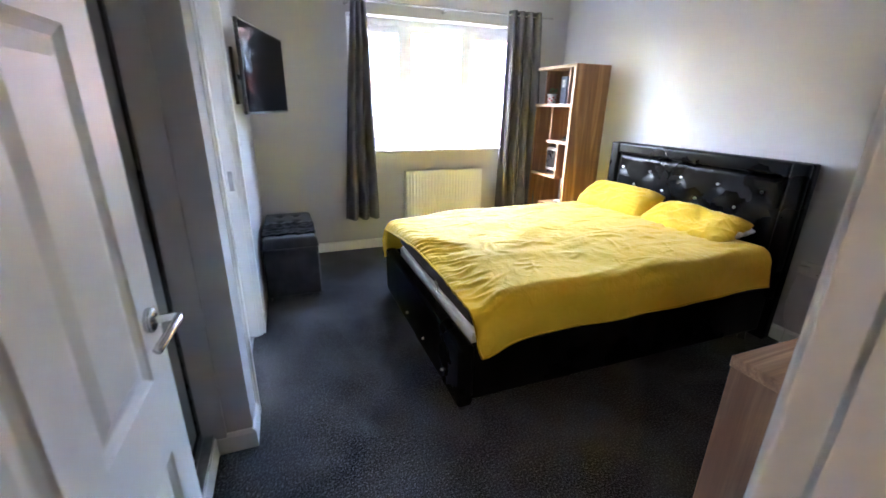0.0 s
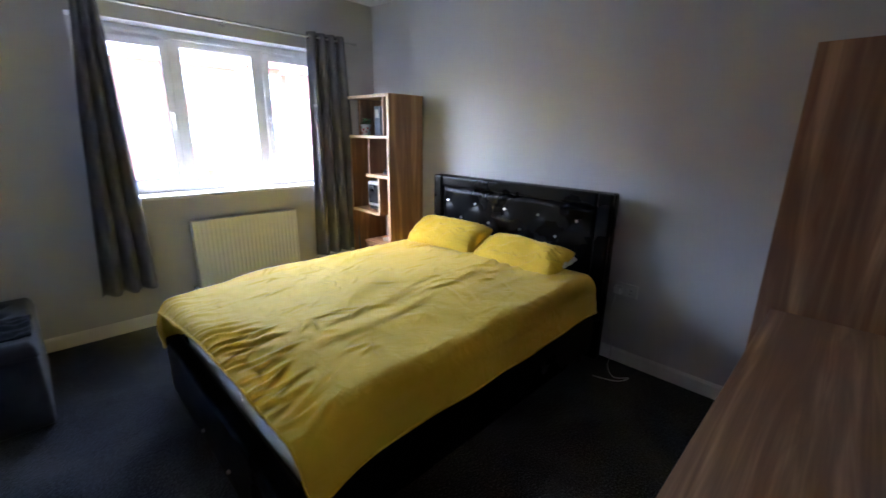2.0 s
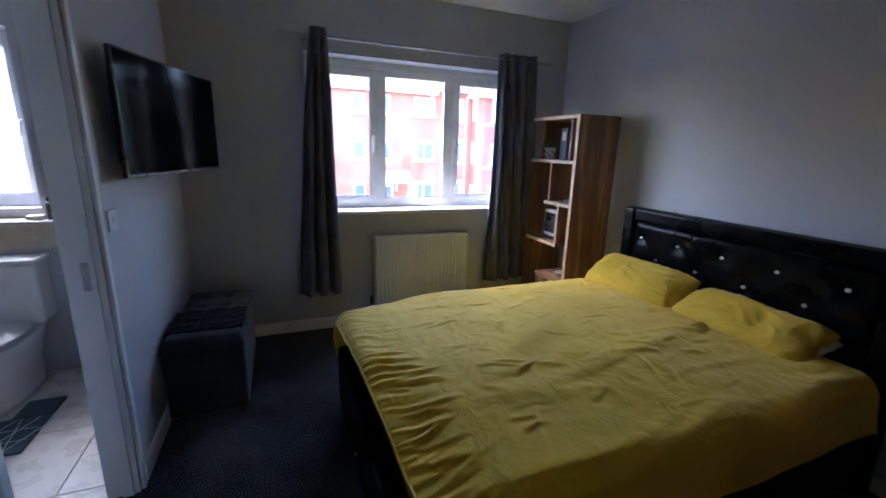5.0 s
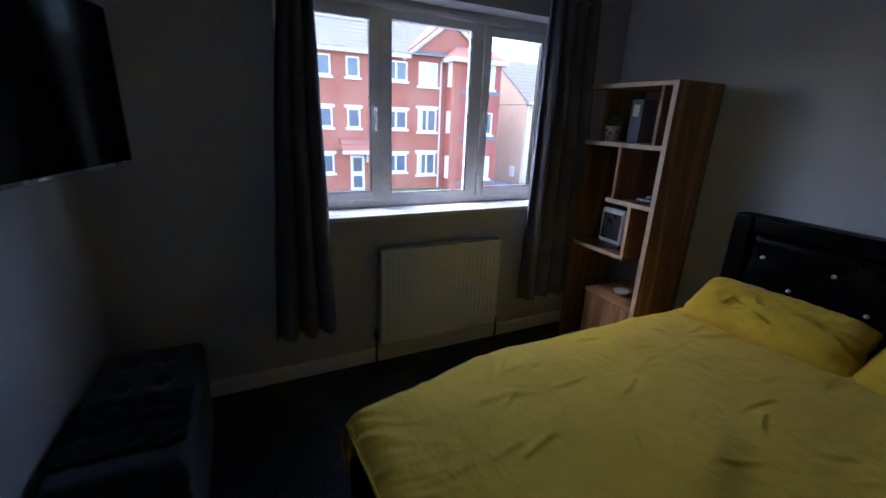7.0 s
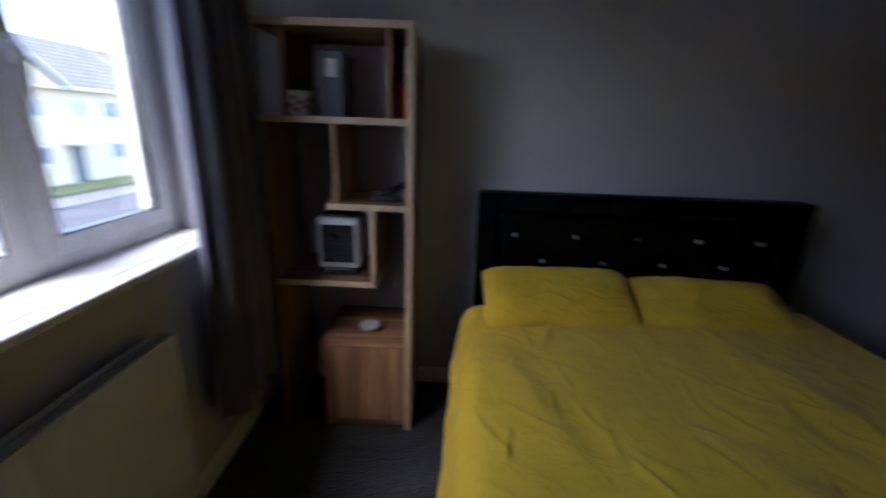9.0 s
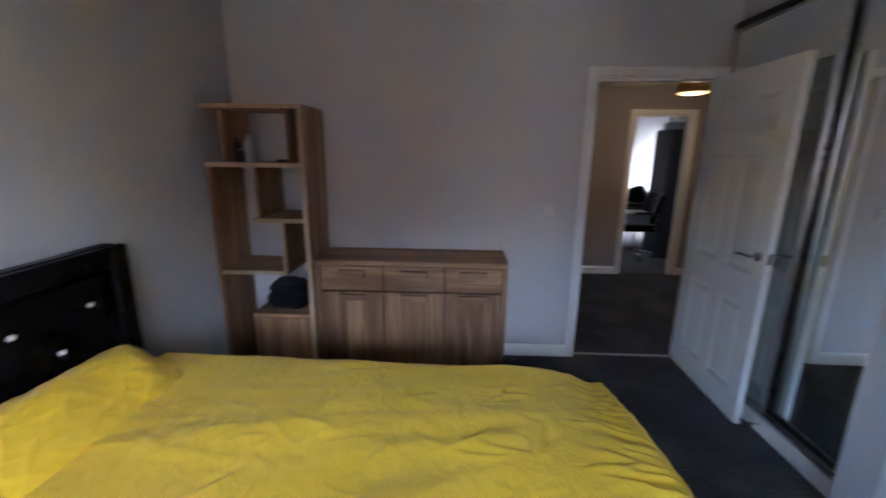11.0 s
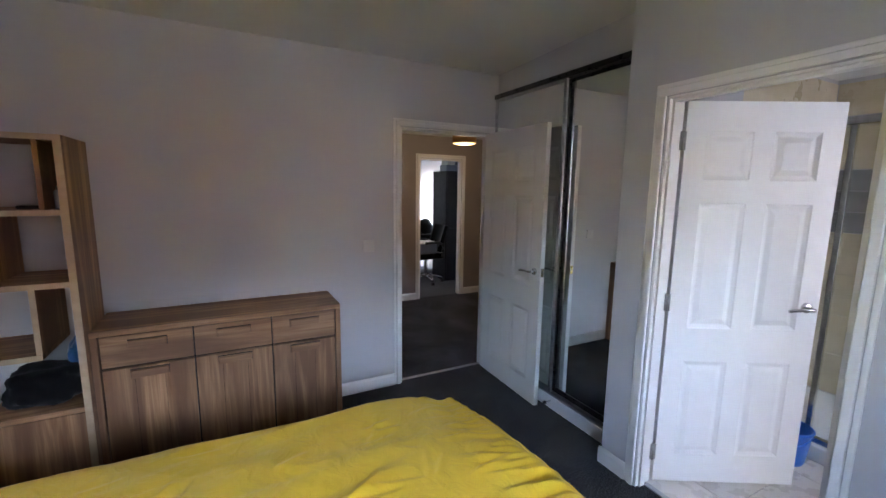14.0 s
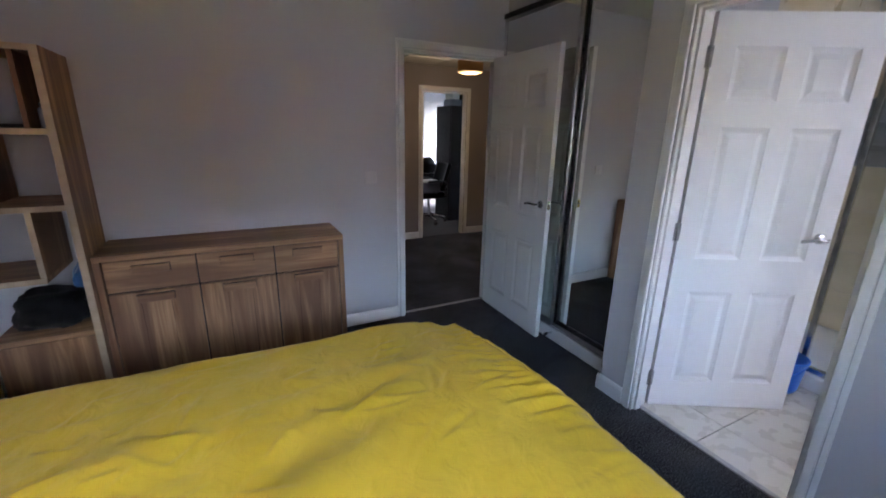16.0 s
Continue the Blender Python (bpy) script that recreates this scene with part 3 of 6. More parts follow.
def light(x0, x1, sash, hinge_side):
    z0, z1 = WZ0 + fr, WZ1 - fr - 0.02
    y0 = FY0 - (0.018 if sash else 0.0)
    t = 0.052 if sash else 0.02
    lip = 0.012 if sash else 0.0
    a, b, c, d = x0 - lip, x1 + lip, z0 - lip, z1 + lip
    bm = bmesh.new()
    y1 = FY0 - 0.001 if sash else FY1 - 0.02
    for p, q in (((a, y0, c), (a + t, y1, d)), ((b - t, y0, c), (b, y1, d)), ((a + t, y0, c), (b - t, y1, c + t)), ((a + t, y0, d - t), (b - t, y1, d))):
        box(bm, p, q, 0.005 if sash else 0.0)
    s = part("sash" if sash else "bead", bm, UPVC, win)
    pane = part("pane", B((a + t - 0.004, FY0 + 0.02, c + t - 0.004), (b - t + 0.004, FY0 + 0.026, d - t + 0.004)), PANE, s)
    pane.visible_shadow = False
    gasket = BB(((a + t - 0.001, y0 + 0.004, c + t - 0.001), (a + t + 0.004, FY0 + 0.02, d - t)), ((b - t - 0.004, y0 + 0.004, c + t), (b - t + 0.001, FY0 + 0.02, d - t)), ((a + t, y0 + 0.004, c + t - 0.001), (b - t, FY0 + 0.02, c + t + 0.004)))
    part("gasket", gasket, BLACK, s)
    if sash:
        hx = b - 0.026 if hinge_side == 0 else a + 0.026
        zc = (c + d) / 2
        hb = part("window_handle", B((hx - 0.012, y0 - 0.014, zc - 0.035), (hx + 0.012, y0, zc + 0.035), 0.004), UPVC, s, "white lever handle")
        part("lever", tube(bmesh.new(), spline([(hx, y0 - 0.012, zc + 0.012), (hx, y0 - 0.034, zc + 0.008), (hx, y0 - 0.038, zc - 0.03), (hx, y0 - 0.03, zc - 0.11)], 5), 0.0075, 8), STEEL if hinge_side else UPVC, hb, "", True)


light(WX0 + fr, M1 - 0.035, True, 0)
light(M1 + 0.035, M2 - 0.035, False, 0)
light(M2 + 0.035, WX1 - fr, True, 1)
sill = B((WX0 - 0.035, 3.775, WZ0 - 0.024), (WX1 + 0.035, N_, WZ0 + 0.001), 0.006)
box(sill, (WX0 + 0.001, N_, WZ0 + 0.0002), (WX1 - 0.001, FY0 - 0.001, WZ0 + 0.001))
tagged(part("window_sill", sill, GLOSS), "white gloss window board with a rounded nose", "window sill", "", "structure")

# ---- radiator ----
rad = thing("radiator", (1.77, 3.76, 0.16), "pale enamelled panel radiator under the window", "radiator")
RX0, RX1, RZ0, RZ1 = 1.352, 2.187, 0.165, 0.775


def rad_face(u, v):
    x = RX0 + (RX1 - RX0) * u
    z = RZ0 + (RZ1 - RZ0) * v
    rib = 0.5 - 0.5 * math.cos(2 * math.pi * (x - RX0) / 0.0333)
    edge = min(1, (z - RZ0) / 0.04, (RZ1 - z) / 0.04)
    return Vector((x, 3.745 - 0.005 * max(0, rib ** 0.6) * max(0, edge), z))


panel = sheet(225, 12, rad_face)
part("panel", panel, CREAM_ENAMEL, rad, "ribbed front panel", True)
part("back_panel", B((RX0, 3.747, RZ0 + 0.004), (RX1, 3.752, RZ1 - 0.004)), CREAM_ENAMEL, rad)
part("top_grille", BB(((RX0, 3.742, RZ1), (RX1, 3.748, RZ1 + 0.012)), ((RX0, 3.80, RZ1), (RX1, 3.806, RZ1 + 0.012)), *[((RX0 + 0.01 + 0.02 * k, 3.748, RZ1 + 0.004), (RX0 + 0.016 + 0.02 * k, 3.80, RZ1 + 0.009)) for k in range(41)]), CREAM_ENAMEL, rad)
part("rear_panel", B((RX0, 3.79, RZ0), (RX1, 3.805, RZ1)), CREAM_ENAMEL, rad)
for xa in (RX0 - 0.003, RX1):
    part("side_cover", B((xa, 3.74, RZ0 + 0.01), (xa + 0.003, 3.806, RZ1 + 0.01)), CREAM_ENAMEL, rad)
for xa in (RX0 + 0.12, RX1 - 0.12):
    part("bracket", B((xa - 0.015, 3.805, 0.25), (xa + 0.015, N_, 0.7)), STEEL, rad)
for xa, mat_ in ((RX0 - 0.03, CHROME), (RX1 + 0.03, PLASTIC)):
    bm = C((xa, 3.775, 0.0), (xa, 3.775, 0.20), 0.0075)
    cyl(bm, (xa, 3.775, 0.2), (xa + (0.03 if xa < 1.5 else -0.03), 3.775, 0.2), 0.011)
    part("pipe", bm, CHROME, rad)
    part("valve", C((xa, 3.775, 0.2), (xa, 3.775, 0.265), 0.017), mat_, rad)

# ---- curtains ----
pole = thing("curtain_pole", (1.78, 3.715, 2.24), "slim steel curtain pole over the window", "curtain pole")
part("pole", C((0.72, 3.715, 2.24), (2.84, 3.715, 2.24), 0.0085), STEEL, pole)
for x, s in ((0.72, -1), (2.84, 1)):
    part("finial", C((x - s * 0.005, 3.715, 2.24), (x + s * 0.035, 3.715, 2.24), 0.013), STEEL, pole)
for x in (0.86, 1.76, 2.76):
    bm = C((x, 3.715, 2.232), (x, 3.80, 2.232), 0.005)
    cyl(bm, (x, 3.80, 2.232), (x, N_, 2.232), 0.018)
    part("bracket", bm, STEEL, pole)


def curtain(top0, top1, bot0, bot1, ztop, zbot, folds, seed, label):
    """Soft deep folds that loosen towards the hem."""
    def place(u, v):
        z = ztop + (zbot - ztop) * v
        e = v ** 0.75
        x0, x1 = top0 + (bot0 - top0) * e, top1 + (bot1 - top1) * e
        ph = 2 * math.pi * folds * (u + 0.018 * math.sin(6 * u + seed) * v)
        amp = (0.030 + 0.020 * v) * (1 + 0.45 * wobble(4 * u + seed, 1.3 * v, seed))
        y = 3.715 + amp * math.sin(ph) + 0.012 * wobble(3 * u, 2.2 * v, seed + 4)
        x = x0 + (x1 - x0) * u + 0.012 * math.cos(ph) * (1 - 0.3 * v) + 0.008 * wobble(2 * u, 3 * v, seed)
        return Vector((x, y - 0.012 * v, z + 0.008 * wobble(8 * u, 0, seed) * v))
    c = thing("curtain", ((top0 + top1) / 2, 3.715, zbot), label, "curtain", "curtains at the window")
    ob = part("cloth", sheet(folds * 26, 60, place), CURTAIN, c, "", True)
    mod = ob.modifiers.new("thick", "SOLIDIFY")
    mod.thickness = 0.003
    for k in range(2 * folds):
        u = (k + 0.5) / (2 * folds)
        p = place(u, 0.02)
        part("eyelet", C((p.x - 0.002, 3.715, 2.24), (p.x + 0.002, 3.715, 2.24), 0.022, 16), CHROME, c)
    return c


curtain(0.890, 1.000, 0.735, 1.06, 2.295, 0.35, 3, 3.1, "dark grey eyelet curtain drawn aside in folds")
curtain(2.385, 2.725, 2.35, 2.83, 2.28, 0.33, 4, 8.4, "grey eyelet curtain hanging beside the bookcase")

# ---- bed ----
bed = thing("bed", (1.95, 2.0, 0), "black faux-leather double bed with a crystal-studded headboard", "bed")
HY0, HY1, HZ = 1.222, 2.777, 1.135
STUDS = [(2.60 - 0.29 * k, 0.937) for k in range(5)] + [(2.455 - 0.29 * k, 0.81) for k in range(4)] + [(2.60 - 0.29 * k, 0.683) for k in range(5)]


def pad(u, v):
    y, z = HY0 + 0.095 + (HY1 - HY0 - 0.19) * u, 0.36 + (HZ - 0.085 - 0.36) * v
    edge = min(1.0, u / 0.03, (1 - u) / 0.03, v / 0.05, (1 - v) / 0.05)
    puff = 0.030 * math.sqrt(max(0.0, edge))
    for sy, sz in STUDS:
        r2 = ((y - sy) / 0.055) ** 2 + ((z - sz) / 0.05) ** 2
        puff -= 0.012 * math.exp(-r2)
    a = (y - 2.6) / 0.29 + (z - 0.937) / 0.254
    b = (y - 2.6) / 0.29 - (z - 0.937) / 0.254
    crease = min(abs(a - round(a)), abs(b - round(b)))
    puff -= 0.0018 * math.exp(-(crease / 0.06) ** 2)
    return Vector((3.025 - max(0.002, puff), y, z))


head = part("headboard", B((3.03, HY0, 0.0), (3.10, HY1, HZ), 0.018, 3), BLACK_LEATHER, bed, "padded headboard", False)
part("tufted_panel", sheet(110, 56, pad), BLACK_LEATHER, head, "buttoned glossy black panel", True)
for a, b in (((2.985, HY0, 0.3), (3.03, HY0 + 0.095, HZ)), ((2.985, HY1 - 0.095, 0.3), (3.03, HY1, HZ)), ((2.985, HY0 + 0.095, HZ - 0.085), (3.03, HY1 - 0.095, HZ))):
    part("border", B(a, b, 0.016, 3), BLACK_LEATHER, head)
for sy, sz in STUDS:
    bm = bmesh.new()
    bmesh.ops.create_icosphere(bm, subdivisions=1, radius=0.0115, matrix=Matrix.Translation((2.992, sy, sz)))
    part("crystal", bm, CRYSTAL, head, "faceted crystal button")
part("side_rail", B((0.98, 1.262, 0.06), (3.03, 1.312, 0.355), 0.014, 3), BLACK_LEATHER, bed)
part("side_rail", B((0.98, 2.688, 0.06), (3.03, 2.738, 0.355), 0.014, 3), BLACK_LEATHER, bed)
foot = part("foot_end", B((0.905, 1.255, 0.03), (0.985, 2.742, 0.365), 0.018, 3), BLACK_LEATHER, bed, "padded foot end with crystal studs")
for y in (2.13, 1.79, 1.47):
    bm = bmesh.new()
    bmesh.ops.create_icosphere(bm, subdivisions=1, radius=0.010, matrix=Matrix.Translation((0.901, y, 0.115)))
    part("crystal", bm, CRYSTAL, foot)
part("slat_base", B((0.985, 1.312, 0.24), (3.03, 2.688, 0.285)), DARK_WOOD, bed)
for x in (0.945, 2.95):
    for y in (1.30, 2.70):
        part("leg", C((x, y, 0.0), (x, y, 0.065), 0.024, 14, 0.02), BLACK, bed)
matt = thing("mattress", (2.0, 2.0, 0.285), "thick mattress with grey sides and a white base", "mattress")
part("base_layer", B((1.0, 1.325, 0.286), (2.98, 2.675, 0.40), 0.03, 3), WHITE_CLOTH, matt, "white lower half")
part("cover", B((0.995, 1.322, 0.40), (2.98, 2.678, 0.55), 0.05, 4), GREY_CLOTH, matt, "dark grey upper half")
part("label_tag", B((0.989, 1.80, 0.40), (0.994, 1.845, 0.455), 0.001), PAPER, matt, "small white sewn label")


DU, DV = 420, 410
crease_rng = random.Random(11)
US, VS = np.meshgrid(np.linspace(0, 1, DU + 1), np.linspace(0, 1, DV + 1), indexing="ij")
CS, CT = 1.95 * US, 2.0 * VS
RUMPLE = np.zeros_like(US)


def crease(s0, t0, angle, length, width, height):
    """A soft ridge with a sharper side, laid along a line on the cloth."""
    c, sn = math.cos(angle), math.sin(angle)
    a = (CS - s0) * c + (CT - t0) * sn
    b = -(CS - s0) * sn + (CT - t0) * c + 0.03 * length * np.sin(a / length * 4 + s0 * 9)
    w = width * (1 + 0.7 * (b > 0))
    RUMPLE[...] += height * np.exp(-(b / w) ** 2) * np.exp(-((a / (0.5 * length)) ** 4)) - 0.45 * height * np.exp(-((b + 2.2 * width) / (1.8 * width)) ** 2) * np.exp(-((a / (0.5 * length)) ** 4))


for k in range(70):      # gathers fanning in from the foot hem, slighter towards the window
    t0 = 0.22 + 1.5 * (k + crease_rng.uniform(-0.4, 0.4)) / 70
    crease(crease_rng.uniform(0.0, 0.16), t0, 0.30 - 0.5 * t0 + crease_rng.uniform(-0.25, 0.25), crease_rng.uniform(0.09, 0.30), crease_rng.uniform(0.007, 0.012), crease_rng.uniform(0.004, 0.010) * (1.0 if t0 < 1.1 else 0.45))
for k in range(120):     # short creases over the top
    crease(crease_rng.uniform(0.35, 1.88), crease_rng.uniform(0.3, 1.75), crease_rng.choice((0.15, 0.3, -0.4, 0.6, 1.0)) + crease_rng.uniform(-0.25, 0.25), crease_rng.uniform(0.06, 0.20), crease_rng.uniform(0.007, 0.012), crease_rng.uniform(0.002, 0.0075))
for k in range(13):      # long pulls along the south side, slack from the foot corner to the head
    crease(crease_rng.uniform(0.35, 1.6), crease_rng.uniform(0.10, 0.85), crease_rng.uniform(-0.06, 0.26), crease_rng.uniform(0.35, 0.95), crease_rng.uniform(0.014, 0.030), crease_rng.uniform(0.003, 0.008))
for k in range(10):      # broad slack over the middle
    crease(crease_rng.uniform(0.5, 1.5), crease_rng.uniform(0.5, 1.6), crease_rng.uniform(-0.5, 0.5), crease_rng.uniform(0.4, 0.9), crease_rng.uniform(0.03, 0.06), crease_rng.uniform(0.006, 0.012))
for k in range(14):      # gathers down the north side
    crease(crease_rng.uniform(0.2, 1.9), 1.84, 1.57 + crease_rng.uniform(-0.5, 0.5), crease_rng.uniform(0.15, 0.35), crease_rng.uniform(0.014, 0.026), crease_rng.uniform(0.005, 0.012))
for k in range(16):      # tucks where the duvet meets the pillows
    crease(crease_rng.uniform(1.62, 1.9), crease_rng.uniform(0.3, 1.6), crease_rng.uniform(-0.7, 0.7), crease_rng.uniform(0.12, 0.3), crease_rng.uniform(0.012, 0.022), crease_rng.uniform(0.004, 0.009))


RUMPLE *= 0.8


def duvet_place(u, v):
    """u from the foot to the head, v from the south hem to the north hem."""
    x0, x1, y0 = 0.985, 2.86, 1.295
    k = min(1.0, u / 0.42)
    y1 = 2.64 + 0.14 * k * k * (3 - 2 * k) - 0.035 * u ** 3
    ow, os_, on = 0.0 + 0.13 * v ** 0.55, 0.258 + 0.014 * math.sin(5 * u) + 0.03 * u * u, 0.36
    R = 0.095
    s = -ow + (x1 - x0 + ow) * u
    t = -os_ + (y1 - y0 + os_ + on) * v

    def fold(d):
        q = R * math.pi / 2
        if d <= 0:
            return 0.0, 0.0
        if d < q:
            return R * math.sin(d / R), R * (1 - math.cos(d / R))
        return R + 0.16 * (d - q), R + (d - q)
    soft = 0.05 * math.exp(-((s / 0.10) ** 2)) * max(0.0, 1 - v / 0.6)
    dx, zx = fold(-s)
    dy0, z0 = fold(-t)
    dy1, z1 = fold(t - (y1 - y0))
    x = x0 + max(0, s) - dx
    y = y0 + min(max(0, t), y1 - y0) - dy0 + dy1
    corner = min(zx, max(z0, z1))
    drop = math.hypot(zx, max(z0, z1)) if corner > 0 else zx + z0 + z1
    mid = math.sin(math.pi * min(1, max(0, t / (y1 - y0)))) * 0.020
    head = 0.008 * max(0.0, (s - 1.2) / 0.7) + 0.03 * (1 - min(1, max(0, t / (y1 - y0))))
    z = 0.61 + mid + head - drop - soft - 0.034 * math.exp(-((s / 0.22) ** 2) - (max(0.0, t) / 0.24) ** 2)
    r = 0.017 * wobble(1.9 * s, 2.3 * t, 0.3) + 0.007 * wobble(4.5 * s + 1.3 * t, 3.9 * t, 5.0) + 0.0022 * wobble(17 * s, 14 * t, 1.0)
    c = float(RUMPLE[min(DU, round(u * DU)), min(DV, round(v * DV))])
    hang = min(1.0, drop / 0.14)
    g = 0.012 * hang * ((0.35 if z0 > 0 else 1.0) * wobble(4 * s, 1.0, 3.0) if zx < 0.05 else wobble(8 * t, 2.0, 8.0)) * 1.6
    side = -1 if z0 > 0 else (1 if z1 > 0 else 0)
    return Vector((x - (g + c * hang if zx > 0.02 else 0.0), y + side * (g + c * hang), z + (r + c) * (1 - 0.7 * hang) + 0.02 * hang * wobble(3.1 * s, 2.7 * t, 12.0)))


duvet = thing("duvet", (1.9, 2.0, 0.57), "rumpled mustard yellow duvet draped over the bed", "duvet")
duv = part("cover", sheet(DU, DV, duvet_place), YELLOW, duvet, "", True)
mod = duv.modifiers.new("thick", "SOLIDIFY")
mod.thickness, mod.offset = 0.016, -1.0
part("hem", tube(bmesh.new(), [duvet_place(0, k / 60) for k in range(61)], 0.0055, 6), YELLOW, duvet, "", True)
for v_ in (0.0, 1.0):
    part("hem", tube(bmesh.new(), [duvet_place(k / 60, v_) for k in range(61)], 0.0055, 6), YELLOW, duvet, "", True)


def pillow(centre, half, turn, tilt, seed, label):
    """A soft pillow in a cotton case."""
    bm = bmesh.new()
    n = 84
    grid = {}
    for side in (1, -1):
        for i in range(n + 1):
            for j in range(n + 1):
                u, v = 2 * i / n - 1, 2 * j / n - 1
                fat = (max(0.0, 1 - abs(u) ** 2.8) * max(0.0, 1 - abs(v) ** 4.0)) ** 0.5
                px, py = u * (1 - 0.02 * (1 - v * v) - 0.09 * v ** 6) + 0.045 * wobble(2.0 * v, seed, u), v * (1 - 0.02 * (1 - u * u) - 0.04 * u ** 6) + 0.025 * wobble(2.5 * u, seed + 2, v)
                w = 0.030 * wobble(1.1 * u + seed, 1.7 * v, seed) + 0.010 * wobble(3.0 * u, 3.6 * v + seed, seed + 1) + 0.012 * (1 - abs(wobble(1.7 * (u + 0.8 * v) + seed, 2.9 * v, seed + 3))) ** 7 + 0.007 * (1 - abs(wobble(2.6 * u + seed, 4.5 * (v - 0.5 * u), seed + 7))) ** 9
                p = Vector((px * half[0], py * half[1], side * fat * half[2] + (w * fat if side > 0 else 0)))
                edge = i in (0, n) or j in (0, n)
                if side < 0 and edge:
                    grid[side, i, j] = grid[1, i, j]
                else:
                    grid[side, i, j] = bm.verts.new(p)
    for side in (1, -1):
        for i in range(n):
            for j in range(n):
                bm.faces.new([grid[side, a, b] for a, b in ((i, j), (i + 1, j), (i + 1, j + 1), (i, j + 1))])
    m = Matrix.Translation(centre) @ pose(0, 0, 0, 0, tilt, turn)
    bmesh.ops.transform(bm, matrix=m, verts=bm.verts)
    p = thing("pillow", (centre[0], centre[1], centre[2] - half[2]), label, "pillow", "pillows on the bed")
    part("pillowcase", bm, YELLOW, p, "", True)
    return p


pn = pillow((2.80, 2.41, 0.70), (0.165, 0.345, 0.085), 4, -30, 1.0, "mustard yellow pillow leaning on the headboard")
ps = pillow((2.82, 1.735, 0.682), (0.16, 0.345, 0.068), -3, -24, 6.0, "mustard yellow pillow lying flat by the headboard")
under = pillow((2.87, 2.40, 0.70), (0.10, 0.315, 0.05), 2, -8, 3.0, "white pillow mostly hidden under a yellow one")
under.children[0].data.materials[0] = WHITE_CLOTH
under2 = pillow((2.88, 1.715, 0.69), (0.09, 0.335, 0.045), -2, -8, 4.0, "lilac white pillow hidden under a yellow one")
under2.children[0].data.materials[0] = WHITE_CLOTH


# ---- oak furniture ----
SW, SD, SH, BT = 0.612, 0.385, 1.785, 0.026


def shelf_unit(label):
    """An open staggered shelf: x 0..SW from its left, y 0 at the front, z up."""
    s = thing("shelf_unit", (0, 0, 0), label, "bookcase", "oak shelf units")
    Z1, Z2, Z3, Z4 = 1.445, 1.105, 0.765, 0.47

    def board(name, a, b, mat_):
        o = part(name, B(a, b, 0.0015, 1), mat_, s)
        return o
    board("top_board", (0, 0, SH - BT), (SW - 0.03, SD, SH), OAK_X)
    board("side_panel", (SW - 0.03, 0, 0.0), (SW, SD, SH), OAK_V)
    board("side_panel", (0, 0.004, 0.0), (0.028, SD, Z1 - BT), OAK_V)
    board("shelf", (0, 0, Z1 - BT), (SW - 0.03, SD, Z1), OAK_X)
    board("shelf", (0.255, 0, Z2 - BT), (SW - 0.03, SD, Z2), OAK_X)
    board("shelf", (0.028, 0, Z3 - BT), (0.455, SD, Z3), OAK_X)
    board("shelf", (0.20, 0.003, Z4 - BT), (SW - 0.03, SD, Z4), OAK_X)
    board("divider", (0.085, 0.05, Z1), (0.105, SD, SH - BT), OAK_V)
    board("divider", (0.505, 0.012, Z1), (0.525, SD, SH - BT), OAK_V)
    board("divider", (0.285, 0.012, Z2), (0.305, SD, Z1 - BT), OAK_V)
    board("divider", (0.432, 0.004, Z3), (0.455, SD, Z2 - BT), OAK_V)
    board("divider", (0.20, 0.012, 0.0), (0.22, SD, Z4 - BT), OAK_V)
    board("cupboard_door", (0.222, 0.004, 0.05), (SW - 0.032, 0.022, Z4 - BT - 0.004), OAK_V)
    board("plinth", (0.22, 0.03, 0.0), (SW - 0.03, 0.045, 0.05), OAK_X)
    for a, b in (((SW - 0.03, -0.0012, 0.001), (SW, -0.0002, SH)), ((0, -0.0012, SH - BT), (SW - 0.03, -0.0002, SH)), ((0, -0.0012, Z1 - BT), (SW - 0.03, -0.0002, Z1)),
                 ((0.255, -0.0012, Z2 - BT), (SW - 0.03, -0.0002, Z2)), ((0.028, -0.0012, Z3 - BT), (0.455, -0.0002, Z3)), ((0.432, 0.0028, Z3), (0.455, 0.0038, Z2 - BT))):
        part("edge_band", B(a, b), EDGE, s, "pale edge strip")
    return s


bookcase = shelf_unit("tall light-oak shelf unit with staggered shelves beside the window")
bookcase.matrix_basis = Matrix.Translation((2.736, 3.677, 0)) @ pose(0, 0, 0, 0, 0, -90)
tower = copy_thing(bookcase, Matrix.Translation((3.118, 0.395, 0)) @ pose(0, 0, 0, 0, 0, 180))
tower["label"] = "tall light-oak shelf unit standing against the sideboard"

side = thing("sideboard", (1.9, 0.19, 0), "light-oak sideboard with three drawers over three doors", "sideboard")
S0, S1, SF, ST = 1.252, 2.503, 0.345, 0.832
part("top", B((S0, S_ + 0.015, ST - 0.03), (S1, SF + 0.004, ST), 0.002), OAK_X, side, "oak top board")
part("side_panel", B((S0, S_ + 0.015, 0.0), (S0 + 0.03, SF, ST - 0.03), 0.002), OAK_V, side)
part("side_panel", B((S1 - 0.03, S_ + 0.015, 0.0), (S1, SF, ST - 0.03), 0.002), OAK_V, side)
part("carcass", BB(((S0 + 0.03, 0.01, 0.05), (S1 - 0.03, SF - 0.03, ST - 0.032)), ((S0 + 0.03, 0.02, 0.0), (S1 - 0.03, SF - 0.05, 0.05))), DARK_WOOD, side)
xs = [S0 + 0.032, S0 + 0.406, S0 + 0.806, S1 - 0.032]
